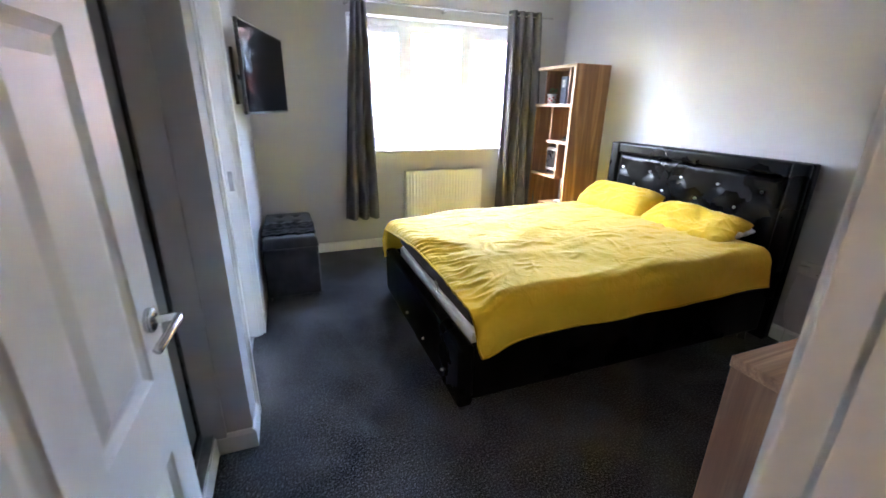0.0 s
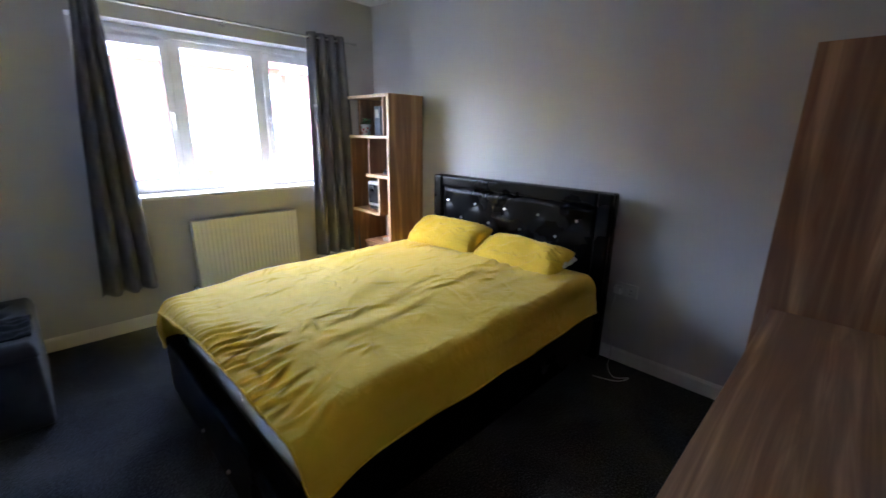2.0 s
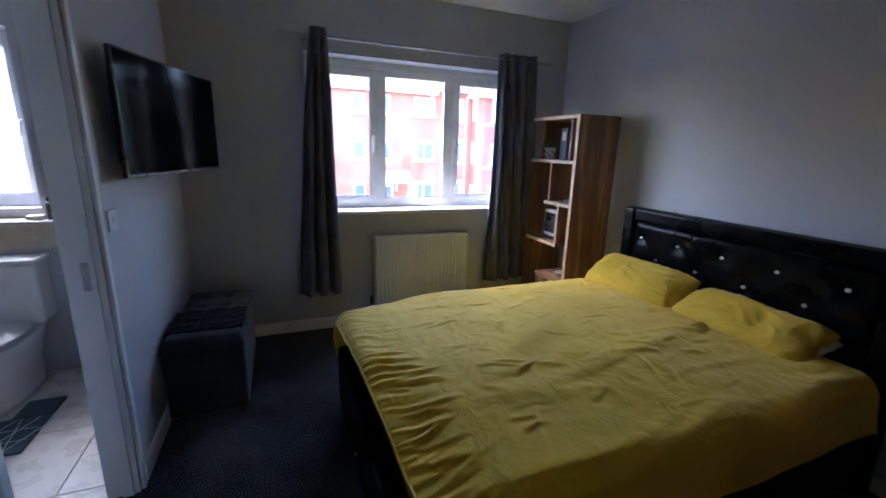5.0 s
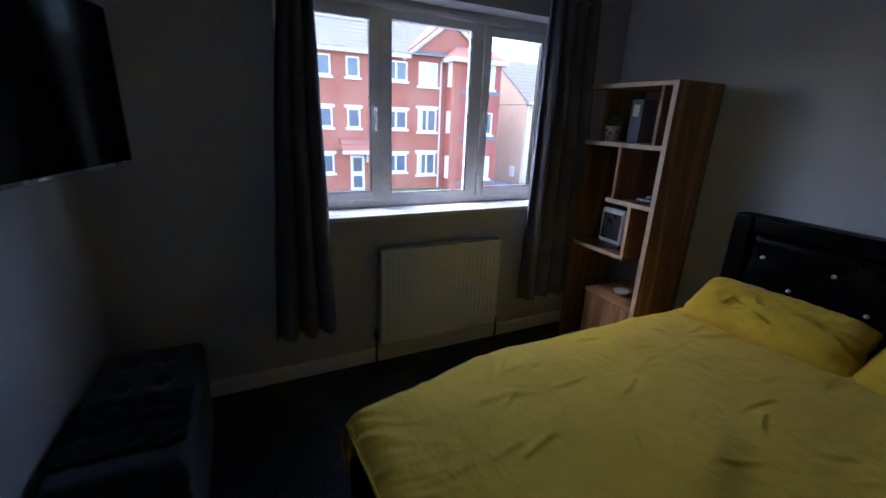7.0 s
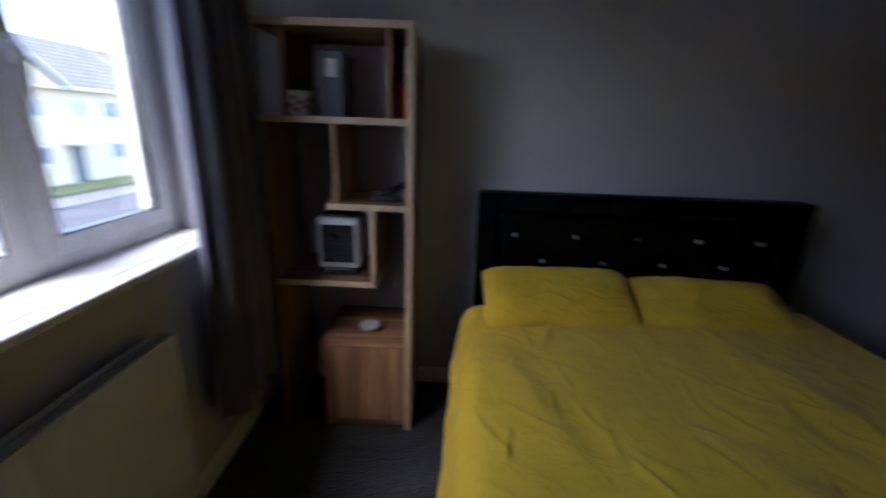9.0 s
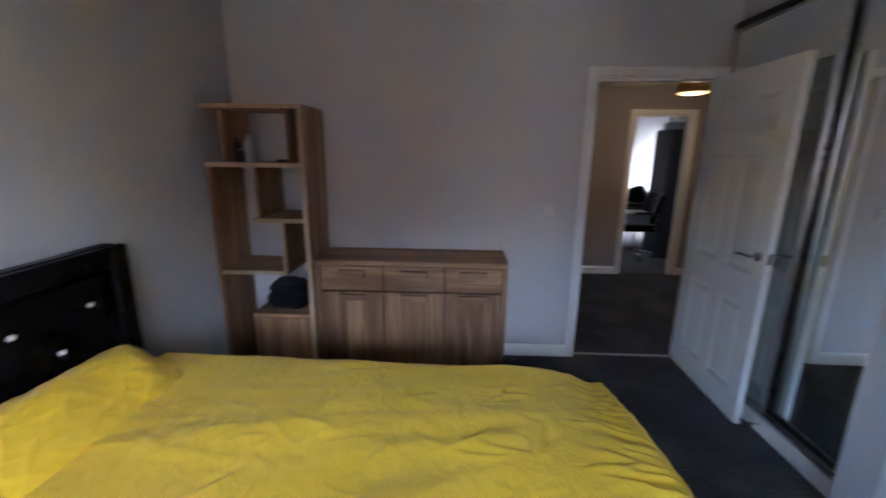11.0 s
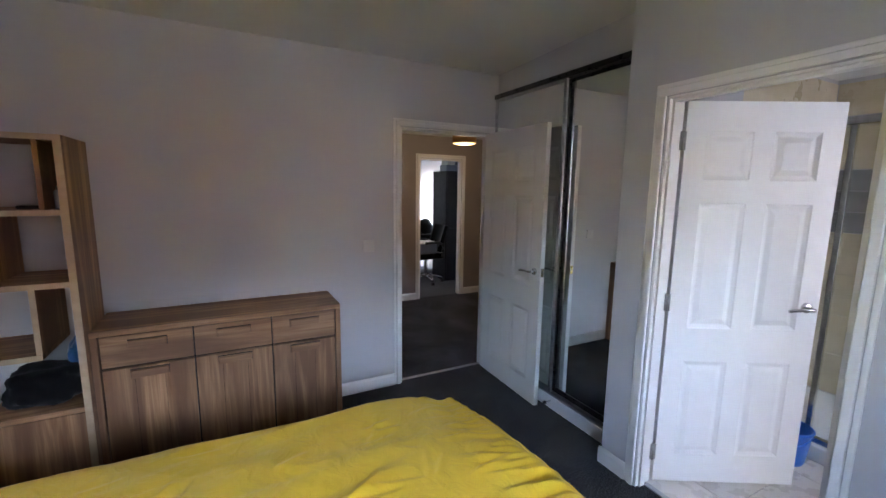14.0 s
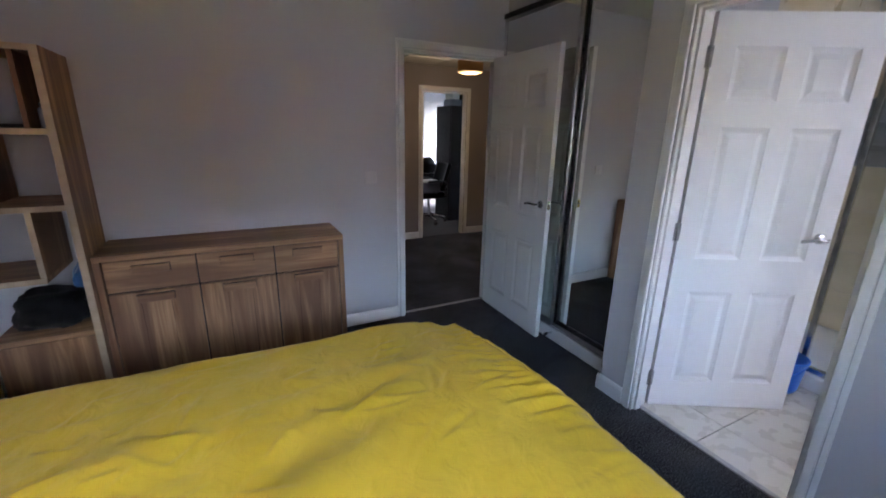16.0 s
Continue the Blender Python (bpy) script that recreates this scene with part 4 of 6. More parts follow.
for k in range(3):
    a, b = xs[k] + 0.004, xs[k + 1] - 0.004
    d = part("drawer_front", B((a, SF - 0.03, 0.630), (b, SF - 0.006, ST - 0.038), 0.002), OAK_X, side)
    m_ = (a + b) / 2
    g = part("grip", B((m_ - 0.085, SF - 0.004, 0.725), (m_ + 0.085, SF + 0.012, 0.767), 0.004), OAK_X, d)
    # dark strip just wider than the grip, painting its shadow on the drawer
    part("shadow_gap", B((m_ - 0.0868, SF - 0.0065, 0.7230), (m_ + 0.0868, SF - 0.0042, 0.7705)), DARK_WOOD, g)
    d = part("cupboard_door", B((a, SF - 0.03, 0.055), (b, SF - 0.006, 0.618), 0.002), OAK_V, side)
    g = part("grip", B((m_ - 0.085, SF - 0.004, 0.562), (m_ + 0.085, SF + 0.012, 0.604), 0.004), OAK_X, d)
    # the same dark rim as painted shade round the door grip
    part("shadow_gap", B((m_ - 0.0868, SF - 0.0065, 0.5600), (m_ + 0.0868, SF - 0.0042, 0.6075)), DARK_WOOD, g)
    for q in (0.34, 0.67):
        part("groove", B((a + (b - a) * q, SF - 0.0062, 0.057), (a + (b - a) * q + 0.0015, SF - 0.0055, 0.555)), DARK_WOOD, d)

# ---- television ----
tv = thing("television", (0.19, 2.96, 1.35), "flat black television turned out on a wall bracket", "television")
tm = Matrix.Translation((0.075, 2.522, 1.345)) @ pose(0, 0, 0, 0, 0, math.degrees(math.atan2(3.395 - 2.522, 0.306 - 0.075)))
for nm, a, b, bev, mt in (("screen_frame", (0, 0, 0), (0.903, 0.022, 0.508), 0.004, BLACK), ("rear_housing", (0.16, 0.022, 0.05), (0.74, 0.055, 0.36), 0.012, BLACK), ("screen", (0.009, -0.001, 0.014), (0.894, 0.0005, 0.499), 0.0, SCREEN), ("badge", (0.43, -0.0012, 0.003), (0.47, 0.0, 0.010), 0.0, CHROME)):
    bm = B(a, b, bev)
    bmesh.ops.transform(bm, matrix=tm, verts=bm.verts)
    part(nm, bm, mt, tv)
part("wall_plate", B((0.001, 2.70, 1.40), (0.022, 2.92, 1.72), 0.004), BLACK, tv)
part("arm", tube(bmesh.new(), [(0.02, 2.80, 1.56), (0.07, 2.98, 1.56), (0.135, 2.93, 1.56)], 0.018, 8), BLACK, tv)

# ---- ottoman ----
ott = thing("ottoman", (0.21, 3.2, 0), "dark grey velvet storage ottoman with a buttoned lid", "ottoman")
part("body", B((0.022, 2.795, 0.035), (0.412, 3.60, 0.415), 0.02, 3), VELVET, ott)


def lid(u, v):
    x, y = 0.018 + 0.398 * u, 2.79 + 0.815 * v
    e = min(1, u / 0.07, (1 - u) / 0.07, v / 0.035, (1 - v) / 0.035)
    z = 0.42 + 0.07 * math.sqrt(max(0, e))
    for k in range(2):
        for j in range(4):
            z -= 0.018 * math.exp(-(((x - 0.15 - 0.13 * k) / 0.03) ** 2 + ((y - 2.93 - 0.18 * j) / 0.03) ** 2))
    return Vector((x, y, z))


bm = sheet(40, 70, lid)
lid_ob = part("lid", bm, VELVET, ott, "padded buttoned lid", True)
for k in range(2):
    for j in range(4):
        b_ = bmesh.new()
        bmesh.ops.create_uvsphere(b_, u_segments=8, v_segments=6, radius=0.011, matrix=Matrix.Translation((0.15 + 0.13 * k, 2.93 + 0.18 * j, 0.473)))
        part("button", b_, VELVET, lid_ob, "", True)
for x in (0.06, 0.375):
    for y in (2.83, 3.56):
        part("foot", C((x, y, 0), (x, y, 0.04), 0.016, 12), CHROME, ott, "small chrome foot")


def throw(u, v):
    x, t = 0.03 + 0.375 * u, 0.31 * v
    y = 2.90 + t + 0.03 * wobble(3 * u, 0, 2)
    z = 0.497 + 0.014 * wobble(9 * u, 6 * v, 1.0) + 0.012 * abs(wobble(14 * u, 9 * v, 6.0))
    return Vector((x, y, z))


cl = part("folded_clothing", sheet(34, 30, throw), BLACK_CLOTH, None, "", True)
tagged(cl, "black garment thrown over the ottoman lid", "clothing")
mod = cl.modifiers.new("thick", "SOLIDIFY")
mod.thickness, mod.offset = 0.02, -1.0


# ---- small things in the bedroom ----
def plate(name, p, size, normal, label, category, bits):
    """A white switch or socket plate on a wall; normal: 'x' or 'y' with sign."""
    ax, s = normal
    u = 1 - ax
    t = thing(name, p, label, category)

    def at(du, dz, d0, d1, w, h, bev):
        a, b = [0, 0, p[2] + dz - h / 2], [0, 0, p[2] + dz + h / 2]
        a[u], b[u] = p[u] + du - w / 2, p[u] + du + w / 2
        a[ax], b[ax] = p[ax] + s * d0, p[ax] + s * d1
        return B(a, b, bev)
    part("plate", at(0, 0, 0.0, 0.009, size[0], size[1], 0.003), PLASTIC, t)
    for nm, du, dz, w, h, d, mt in bits:
        part(nm, at(du, dz, 0.009, 0.009 + d, w, h, 0.0012), mt, t)
    return t


plate("light_switch", (0.0, 2.50, 1.18), (0.086, 0.086), (0, 1), "white single light switch beside the shower room door", "light switch", [("rocker", 0, 0, 0.012, 0.024, 0.004, PLASTIC)])
plate("light_switch", (0.94, S_, 1.135), (0.086, 0.086), (1, 1), "white light switch beside the bedroom doorway", "light switch", [("rocker", 0, 0, 0.012, 0.024, 0.004, PLASTIC)])
plate("wall_socket", (E_, 1.128, 0.513), (0.146, 0.086), (0, -1), "white double wall socket beside the bed", "socket",
      [("rocker", d, 0.026, 0.012, 0.018, 0.003, PLASTIC) for d in (-0.012, 0.012)] + [("pin_hole", d + e, z, w, h, 0.0004, BLACK) for d in (-0.036,) for e, z, w, h in ((0, 0.002, 0.004, 0.009), (-0.011, -0.019, 0.008, 0.004), (0.011, -0.019, 0.008, 0.004))])
plate("wall_socket", (0.46, HY, 0.41), (0.146, 0.086), (1, 1), "white wall socket low on the hall wall", "socket", [("rocker", 0.02, 0.02, 0.012, 0.018, 0.003, PLASTIC)])
plug = thing("charger_plug", (3.12, 1.165, 0.5), "white plug with a cable trailing to the carpet", "plug")
part("body", B((3.095, 1.143, 0.49), (3.1405, 1.190, 0.535), 0.008, 3), PLASTIC, plug)
part("cable", tube(bmesh.new(), spline([(3.10, 1.168, 0.49), (3.085, 1.18, 0.40), (3.11, 1.19, 0.22), (3.125, 1.165, 0.11), (3.11, 1.16, 0.02), (3.02, 1.13, 0.004), (2.93, 1.05, 0.004), (2.99, 0.98, 0.004), (2.90, 1.02, 0.004), (2.85, 1.15, 0.004)], 8), 0.0028, 6), PLASTIC, plug, "thin white cable", True)


def on_shelf(m, u, d, z):
    """A place on a shelf unit whose pose is m: u from its left, d from its front."""
    return m @ Vector((u, d, z))


BM, TM = bookcase.matrix_basis, tower.matrix_basis


def local_part(name, bm, m, mat_, parent, label="", smooth=False):
    bmesh.ops.transform(bm, matrix=m, verts=bm.verts)
    return part(name, bm, mat_, parent, label, smooth)


# bookcase: a flower card, files, a fan heater, a red flask, black gadgets
plant = thing("potted_plant", on_shelf(BM, 0.13, 0.10, 1.445), "small leafy plant in a red and white patterned pot", "plant")
pot_ob = local_part("pot", lathe(bmesh.new(), [(0.034, 0), (0.038, 0.004), (0.047, 0.085), (0.049, 0.095), (0.045, 0.095), (0.043, 0.085)], (0.135, 0.10, 1.4455), 24), BM, PAPER, plant, "white pot with red flowers", True)
for k in range(18):
    a = 2.4 * k
    z = 1.46 + 0.0035 * k
    rr = 0.0385 + 0.105 * (z - 1.4495)
    p = Vector((0.135 + rr * math.cos(a), 0.10 + rr * math.sin(a), z))
    local_part("flower_print", C(p, p + Vector((0.0025 * math.cos(a), 0.0025 * math.sin(a), 0)), 0.0105, 8, 0.008), BM, RED if k % 3 else GREEN, pot_ob)
leaf_rng = random.Random(17)
bm = bmesh.new()
for k in range(70):
    a, up = leaf_rng.uniform(0, 6.283), leaf_rng.uniform(0.15, 1.0)
    out = Vector((math.cos(a), math.sin(a), 0))
    p = Vector((0.135, 0.10, 1.532)) + out * leaf_rng.uniform(0.005, 0.045) + Vector((0, 0, 0.055 * up))
    d = (out * leaf_rng.uniform(0.4, 1.0) + Vector((0, 0, leaf_rng.uniform(-0.1, 0.8)))).normalized() * leaf_rng.uniform(0.022, 0.04)
    w = d.cross(Vector((0.2, 0.1, 1))).normalized() * 0.010
    bm.faces.new([bm.verts.new(q) for q in (p, p + 0.55 * d + w, p + d - Vector((0, 0, 0.006)), p + 0.55 * d - w)])
local_part("leaves", bm, BM, GREEN, plant)
local_part("soil", C((0.135, 0.10, 1.525), (0.135, 0.10, 1.533), 0.043, 20), BM, DARK_WOOD, plant)
pot = thing("box_file", on_shelf(BM, 0.27, 0.2, 1.445), "slate blue box file standing on the top shelf", "file")
local_part("box", B((0.215, 0.14, 1.4455), (0.30, 0.37, 1.70), 0.003), BM, SLATE_BLUE, pot)
local_part("spine_label", B((0.235, 0.1392, 1.60), (0.28, 0.1398, 1.67)), BM, PAPER, pot)
flask = thing("flask", on_shelf(BM, 0.553, 0.1, 1.445), "red flask with a black cap", "flask")
local_part("body", lathe(bmesh.new(), [(0.018, 0), (0.022, 0.004), (0.022, 0.12), (0.019, 0.135)], (0.553, 0.09, 1.4455), 18), BM, RED, flask, "", True)
local_part("cap", lathe(bmesh.new(), [(0.018, 0.135), (0.019, 0.138), (0.019, 0.17), (0.014, 0.175)], (0.553, 0.09, 1.4455), 18), BM, BLACK, flask, "", True)
heater = thing("fan_heater", on_shelf(BM, 0.29, 0.14, 0.765), "white fan heater with a dark grille on a black base", "heater")
local_part("base", B((0.20, 0.07, 0.7655), (0.36, 0.20, 0.80), 0.008), BM, BLACK, heater)
local_part("body", B((0.185, 0.06, 0.80), (0.375, 0.22, 1.03), 0.02, 3), BM, HEATER_GREY, heater)
local_part("grille", B((0.208, 0.0575, 0.83), (0.352, 0.061, 1.0), 0.002), BM, BLACK, heater, "black grille")
for k in range(7):
    local_part("slat", B((0.212, 0.0555, 0.85 + 0.021 * k), (0.348, 0.0585, 0.855 + 0.021 * k)), BM, BLACK, heater)
local_part("top_cap", B((0.205, 0.075, 1.03), (0.355, 0.205, 1.04), 0.006), BM, BLACK, heater)
gad = thing("camera_gadget", on_shelf(BM, 0.47, 0.1, 1.105), "small black gadget lying on the middle shelf", "gadget")
local_part("body", B((0.43, 0.06, 1.1055), (0.56, 0.12, 1.135), 0.01, 3), BM, BLACK, gad)
local_part("grip", C((0.47, 0.10, 1.13), (0.56, 0.20, 1.165), 0.016, 12), BM, BLACK, gad, "", True)
local_part("dial", C((0.45, 0.09, 1.133), (0.45, 0.09, 1.15), 0.02, 14), BM, BLACK, gad)
bowl = thing("bowl", on_shelf(BM, 0.38, 0.14, 0.47), "small pale dish on the lowest shelf", "dish")
local_part("dish", lathe(bmesh.new(), [(0.02, 0), (0.035, 0.008), (0.05, 0.03), (0.047, 0.03), (0.03, 0.011), (0.0005, 0.009)], (0.40, 0.12, 0.4705), 18), BM, HEATER_GREY, bowl, "", True)

# corner shelf: bottles above, a dark bag and a blue bag below


def bottle(u, d, z, r, h, mat_, cap, label, m):
    b = thing("bottle", on_shelf(m, u, d, z), label, "bottle", "bottles on the corner shelf")
    local_part("body", lathe(bmesh.new(), [(r * 0.9, 0), (r, 0.004), (r, 0.72 * h), (0.75 * r, 0.8 * h), (0.45 * r, 0.83 * h)], (u, d, z + 0.0005), 16), m, mat_, b, "", True)
    local_part("cap", lathe(bmesh.new(), [(0.5 * r, 0.83 * h), (0.55 * r, 0.84 * h), (0.55 * r, 0.98 * h), (0.45 * r, h)], (u, d, z + 0.0005), 16), m, cap, b, "", True)


bottle(0.235, 0.09, 1.445, 0.026, 0.165, PLASTIC, PLASTIC, "white aerosol can on the corner shelf", TM)
bottle(0.165, 0.10, 1.445, 0.024, 0.125, BLACK, BLACK, "black bottle on the corner shelf", TM)
bottle(0.20, 0.06, 1.445, 0.020, 0.085, BLACK, CHROME, "small dark bottle with a chrome cap", TM)
bottle(0.13, 0.14, 1.445, 0.026, 0.15, BLACK, BLACK, "tall black bottle on the corner shelf", TM)
bottle(0.558, 0.09, 1.445, 0.018, 0.11, SLATE_BLUE, BLACK, "narrow dark bottle beside the divider", TM)
rem = thing("remote_control", on_shelf(TM, 0.46, 0.12, 1.445), "black remote control lying on the corner shelf", "remote control")
local_part("body", B((0.40, 0.09, 1.4455), (0.495, 0.13, 1.463), 0.005), TM, BLACK, rem)


def bag(u0, u1, d0, d1, z, h, mat_, label, m, seed):
    bm = bmesh.new()
    bmesh.ops.create_icosphere(bm, subdivisions=4, radius=1.0)
    for v in bm.verts:
        p = v.co.copy()
        w = 1 + 0.22 * wobble(2.2 * p.x + seed, 2.2 * p.y, 2.2 * p.z) + 0.09 * wobble(6 * p.x, 6 * p.y + seed, 6 * p.z)
        q = Vector([math.copysign(abs(c) ** 0.8, c) for c in p]) * w
        v.co = Vector(((u0 + u1) / 2 + q.x * (u1 - u0) / 2 * 0.86, (d0 + d1) / 2 + q.y * (d1 - d0) / 2 * 0.86, z + max(0.0, (q.z + 0.85)) * h / 1.95))
    o = local_part("bag", bm, m, mat_, None, "", True)
    tagged(o, label, "bag")


bag(0.22, 0.575, 0.03, 0.30, 0.4705, 0.20, BLACK_CLOTH, "crumpled black bag on the corner shelf", TM, 2.0)
bag(0.46, 0.578, 0.17, 0.36, 0.4705, 0.29, BLUE_TOWEL, "blue cloth bag behind a black bag", TM, 5.0)

# ---- shower room ----
Z_EN = 2.36
structure("floor_shower_room", B((ENX - T, ENS - T, -0.13), (-0.07, N_ + 0.1, -0.006)), GROUT, "grouted bed of the tiled shower room floor")
EWX0, EWX1, EWZ0, EWZ1 = -1.55, -0.78, 1.06, 2.12
structure("wall_shower_room", BB(((ENX - T, ENS - T, -0.12), (ENX, N_ + 0.3, Z_EN + 0.1)), ((ENX, ENS - T, -0.12), (-T - 0.001, ENS, Z_EN + 0.1)),
                                 ((ENX, N_, -0.12), (EWX0, N_ + 0.3, Z_EN + 0.1)), ((EWX1, N_, -0.12), (-T - 0.001, N_ + 0.3, Z_EN + 0.1)), ((EWX0, N_, -0.12), (EWX1, N_ + 0.3, EWZ0)), ((EWX0, N_, EWZ1), (EWX1, N_ + 0.3, Z_EN + 0.1))), WALL, "pale painted shower room walls")
structure("ceiling_shower_room", B((ENX - T, ENS - T, Z_EN), (-T - 0.001, N_ + 0.1, Z_EN + 0.1)), CEIL, "white shower room ceiling")
w2 = thing("window_2", ((EWX0 + EWX1) / 2, 4.0, EWZ0), "white plastic shower room window", "window", "", "structure")
fb = bmesh.new()
for a, b in (((EWX0, 3.97, EWZ0), (EWX1, 4.04, EWZ0 + 0.09)), ((EWX0, 3.97, EWZ1 - 0.09), (EWX1, 4.04, EWZ1)), ((EWX0, 3.97, EWZ0 + 0.09), (EWX0 + 0.09, 4.04, EWZ1 - 0.09)), ((EWX1 - 0.09, 3.97, EWZ0 + 0.09), (EWX1, 4.04, EWZ1 - 0.09))):
    box(fb, a, b, 0.006)
wf = part("window_frame", fb, UPVC, w2)
pn2 = part("pane", B((EWX0 + 0.088, 4.0, EWZ0 + 0.088), (EWX1 - 0.088, 4.006, EWZ1 - 0.088)), FROSTED, w2)
pn2.visible_shadow = False
part("window_handle", tube(bmesh.new(), spline([(EWX1 - 0.05, 3.97, 1.60), (EWX1 - 0.05, 3.935, 1.60), (EWX1 - 0.06, 3.93, 1.56), (EWX1 - 0.075, 3.935, 1.49)], 5), 0.008, 8), CHROME, wf, "", True)
ledge = thing("boxed_ledge", (-1.0, 3.72, 0), "tiled boxed ledge below the shower room window", "ledge", "", "structure")
part("panel", B((ENX + 0.001, 3.70, 0.0), (-T - 0.012, N_, 0.98)), WALL, ledge)
part("tile_band", B((ENX + 0.002, 3.692, 0.83), (-T - 0.013, 3.70, 0.975)), TILE_WALL, ledge, "beige tile band")
part("top_slab", B((ENX + 0.001, 3.685, 0.98), (-T - 0.013, 3.968, 1.0), 0.004), TILE_FLOOR, ledge, "pale tiled top")

# floor tiles, laid square to the room
floor_sr = bpy.data.objects["floor_shower_room"]
wide = mesh_of("tile", B((0.002, 0.002, -0.008), (0.598, 0.508, 0.0), 0.0018, 1), TILE_FLOOR)
cut = mesh_of("tile_cut", B((0.002, 0.002, -0.008), (0.245, 0.508, 0.0), 0.0018, 1), TILE_FLOOR)
for x, me in ((-0.33, cut), (-0.93, wide), (-1.53, wide), (-2.13, wide)):
    for j in range(5):
        o = new("tile", me)
        o.parent = floor_sr
        o.matrix_basis = Matrix.Translation((x, 1.42 + 0.51 * j, 0.0))

# shower: tray, glass screen in chrome, tiled back
SX, SY0, SY1 = -1.15, 1.48, 2.34
shower = thing("shower_enclosure", (-1.6, 1.9, 0), "shower enclosure with chrome-framed sliding glass and a white tray", "shower")
tray = B((ENX + 0.012, ENS + 0.012, 0.0), (SX + 0.02, SY1, 0.10), 0.012, 3)
part("tray", tray, CERAMIC, shower, "white acrylic tray")
part("bottom_rail", B((SX - 0.045, ENS + 0.013, 0.1), (SX - 0.005, SY1, 0.135), 0.004), CHROME, shower)
part("top_rail", B((SX - 0.045, ENS + 0.013, 1.94), (SX - 0.005, SY1, 1.985), 0.004), CHROME, shower)
for y in (ENS + 0.013, 1.875, SY1 - 0.03):
    part("post", B((SX - 0.04, y, 0.135), (SX - 0.01, y + 0.028, 1.94), 0.003), CHROME, shower)
for a, b, x in ((ENS + 0.04, 1.875, SX - 0.03), (1.90, SY1 - 0.03, SX - 0.018)):
    g = part("glass_panel", B((x, a, 0.135), (x + 0.006, b, 1.94)), SHOWER_GLASS, shower)
    g.visible_shadow = False
part("door_knob", C((SX - 0.012, 1.80, 1.05), (SX + 0.03, 1.80, 1.05), 0.016), BLACK, shower)
# wall tiles of the shower
back = bpy.data.objects["wall_shower_room"]
tw_me = mesh_of("wall_tile", B((0, 0.002, 0.002), (0.010, 0.596, 0.296), 0.0015, 1), TILE_WALL)
tw_sl = mesh_of("wall_tile_slate", B((0, 0.002, 0.002), (0.012, 0.596, 0.146), 0.0015, 1), TILE_SLATE)
for j in range(4):
    z = 0.10
    while z < Z_EN - 0.1:
        slate = 1.14 < z < 1.62
        o = new("tile", tw_sl if slate else tw_me)
        o.parent = back
        o.matrix_basis = Matrix.Translation((ENX + 0.0005, ENS + 0.011 + 0.598 * j, z))
        z += 0.148 if slate else 0.298
for i in range(3):
    z = 0.10
    while z < Z_EN - 0.1:
        slate = 1.14 < z < 1.62
        o = new("tile", tw_sl if slate else tw_me)
        o.parent = back
        o.matrix_basis = Matrix.Translation((ENX + 0.012 + 0.598 * (i + 1), ENS + 0.0005, z)) @ pose(0, 0, 0, 0, 0, 90)
        z += 0.148 if slate else 0.298
riser = thing("shower_riser", (-1.98, 1.95, 1.2), "chrome shower valve with a hose and hand set", "shower mixer")
part("valve", C((-2.0, 1.82, 1.22), (-2.0, 2.10, 1.22), 0.022), CHROME, riser, "", True)
part("rail", C((-1.985, 2.02, 1.26), (-1.985, 2.02, 1.95), 0.01), CHROME, riser, "", True)
part("hose", tube(bmesh.new(), spline([(-1.97, 1.96, 1.2), (-1.95, 1.97, 1.0), (-1.95, 1.93, 0.86), (-1.95, 1.87, 0.95), (-1.95, 1.93, 1.25), (-1.95, 2.01, 1.6), (-1.95, 2.04, 1.78)], 8), 0.008, 8), CHROME, riser, "", True)
head = part("hand_set", C((-1.96, 2.04, 1.78), (-1.90, 2.0, 1.86), 0.014), BLACK, riser)
part("rose", C((-1.90, 2.0, 1.83), (-1.87, 1.97, 1.80), 0.055, 20, 0.05), BLACK, head)

# toilet, backed to the ledge
wc = thing("toilet", (-0.92, 3.35, 0), "white close-coupled toilet with a closed lid", "toilet")
TX = -0.915
bm = bmesh.new()
levels = [(0.0, 0.115, 3.14, 3.66), (0.04, 0.12, 3.13, 3.66), (0.20, 0.13, 3.12, 3.66), (0.32, 0.165, 3.06, 3.67), (0.38, 0.18, 3.035, 3.67), (0.405, 0.182, 3.03, 3.67)]
rings = []
for z, hw, yf, yb in levels:
    ring = []
    for k in range(32):
        a = 2 * math.pi * k / 32
        cx, cy = math.cos(a), math.sin(a)
        sq = 0.55 if cy > 0 else 0.9
        ring.append(bm.verts.new((TX + hw * math.copysign(abs(cx) ** sq, cx), (yf + yb) / 2 + (yb - yf) / 2 * math.copysign(abs(cy) ** sq, cy), z)))
    rings.append(ring)
for a, b in zip(rings, rings[1:]):
    for k in range(32):
        bm.faces.new((a[k], a[(k + 1) % 32], b[(k + 1) % 32], b[k]))
bm.faces.new(rings[0][::-1])
bm.faces.new(rings[-1])
part("pan", bm, CERAMIC, wc, "", True)


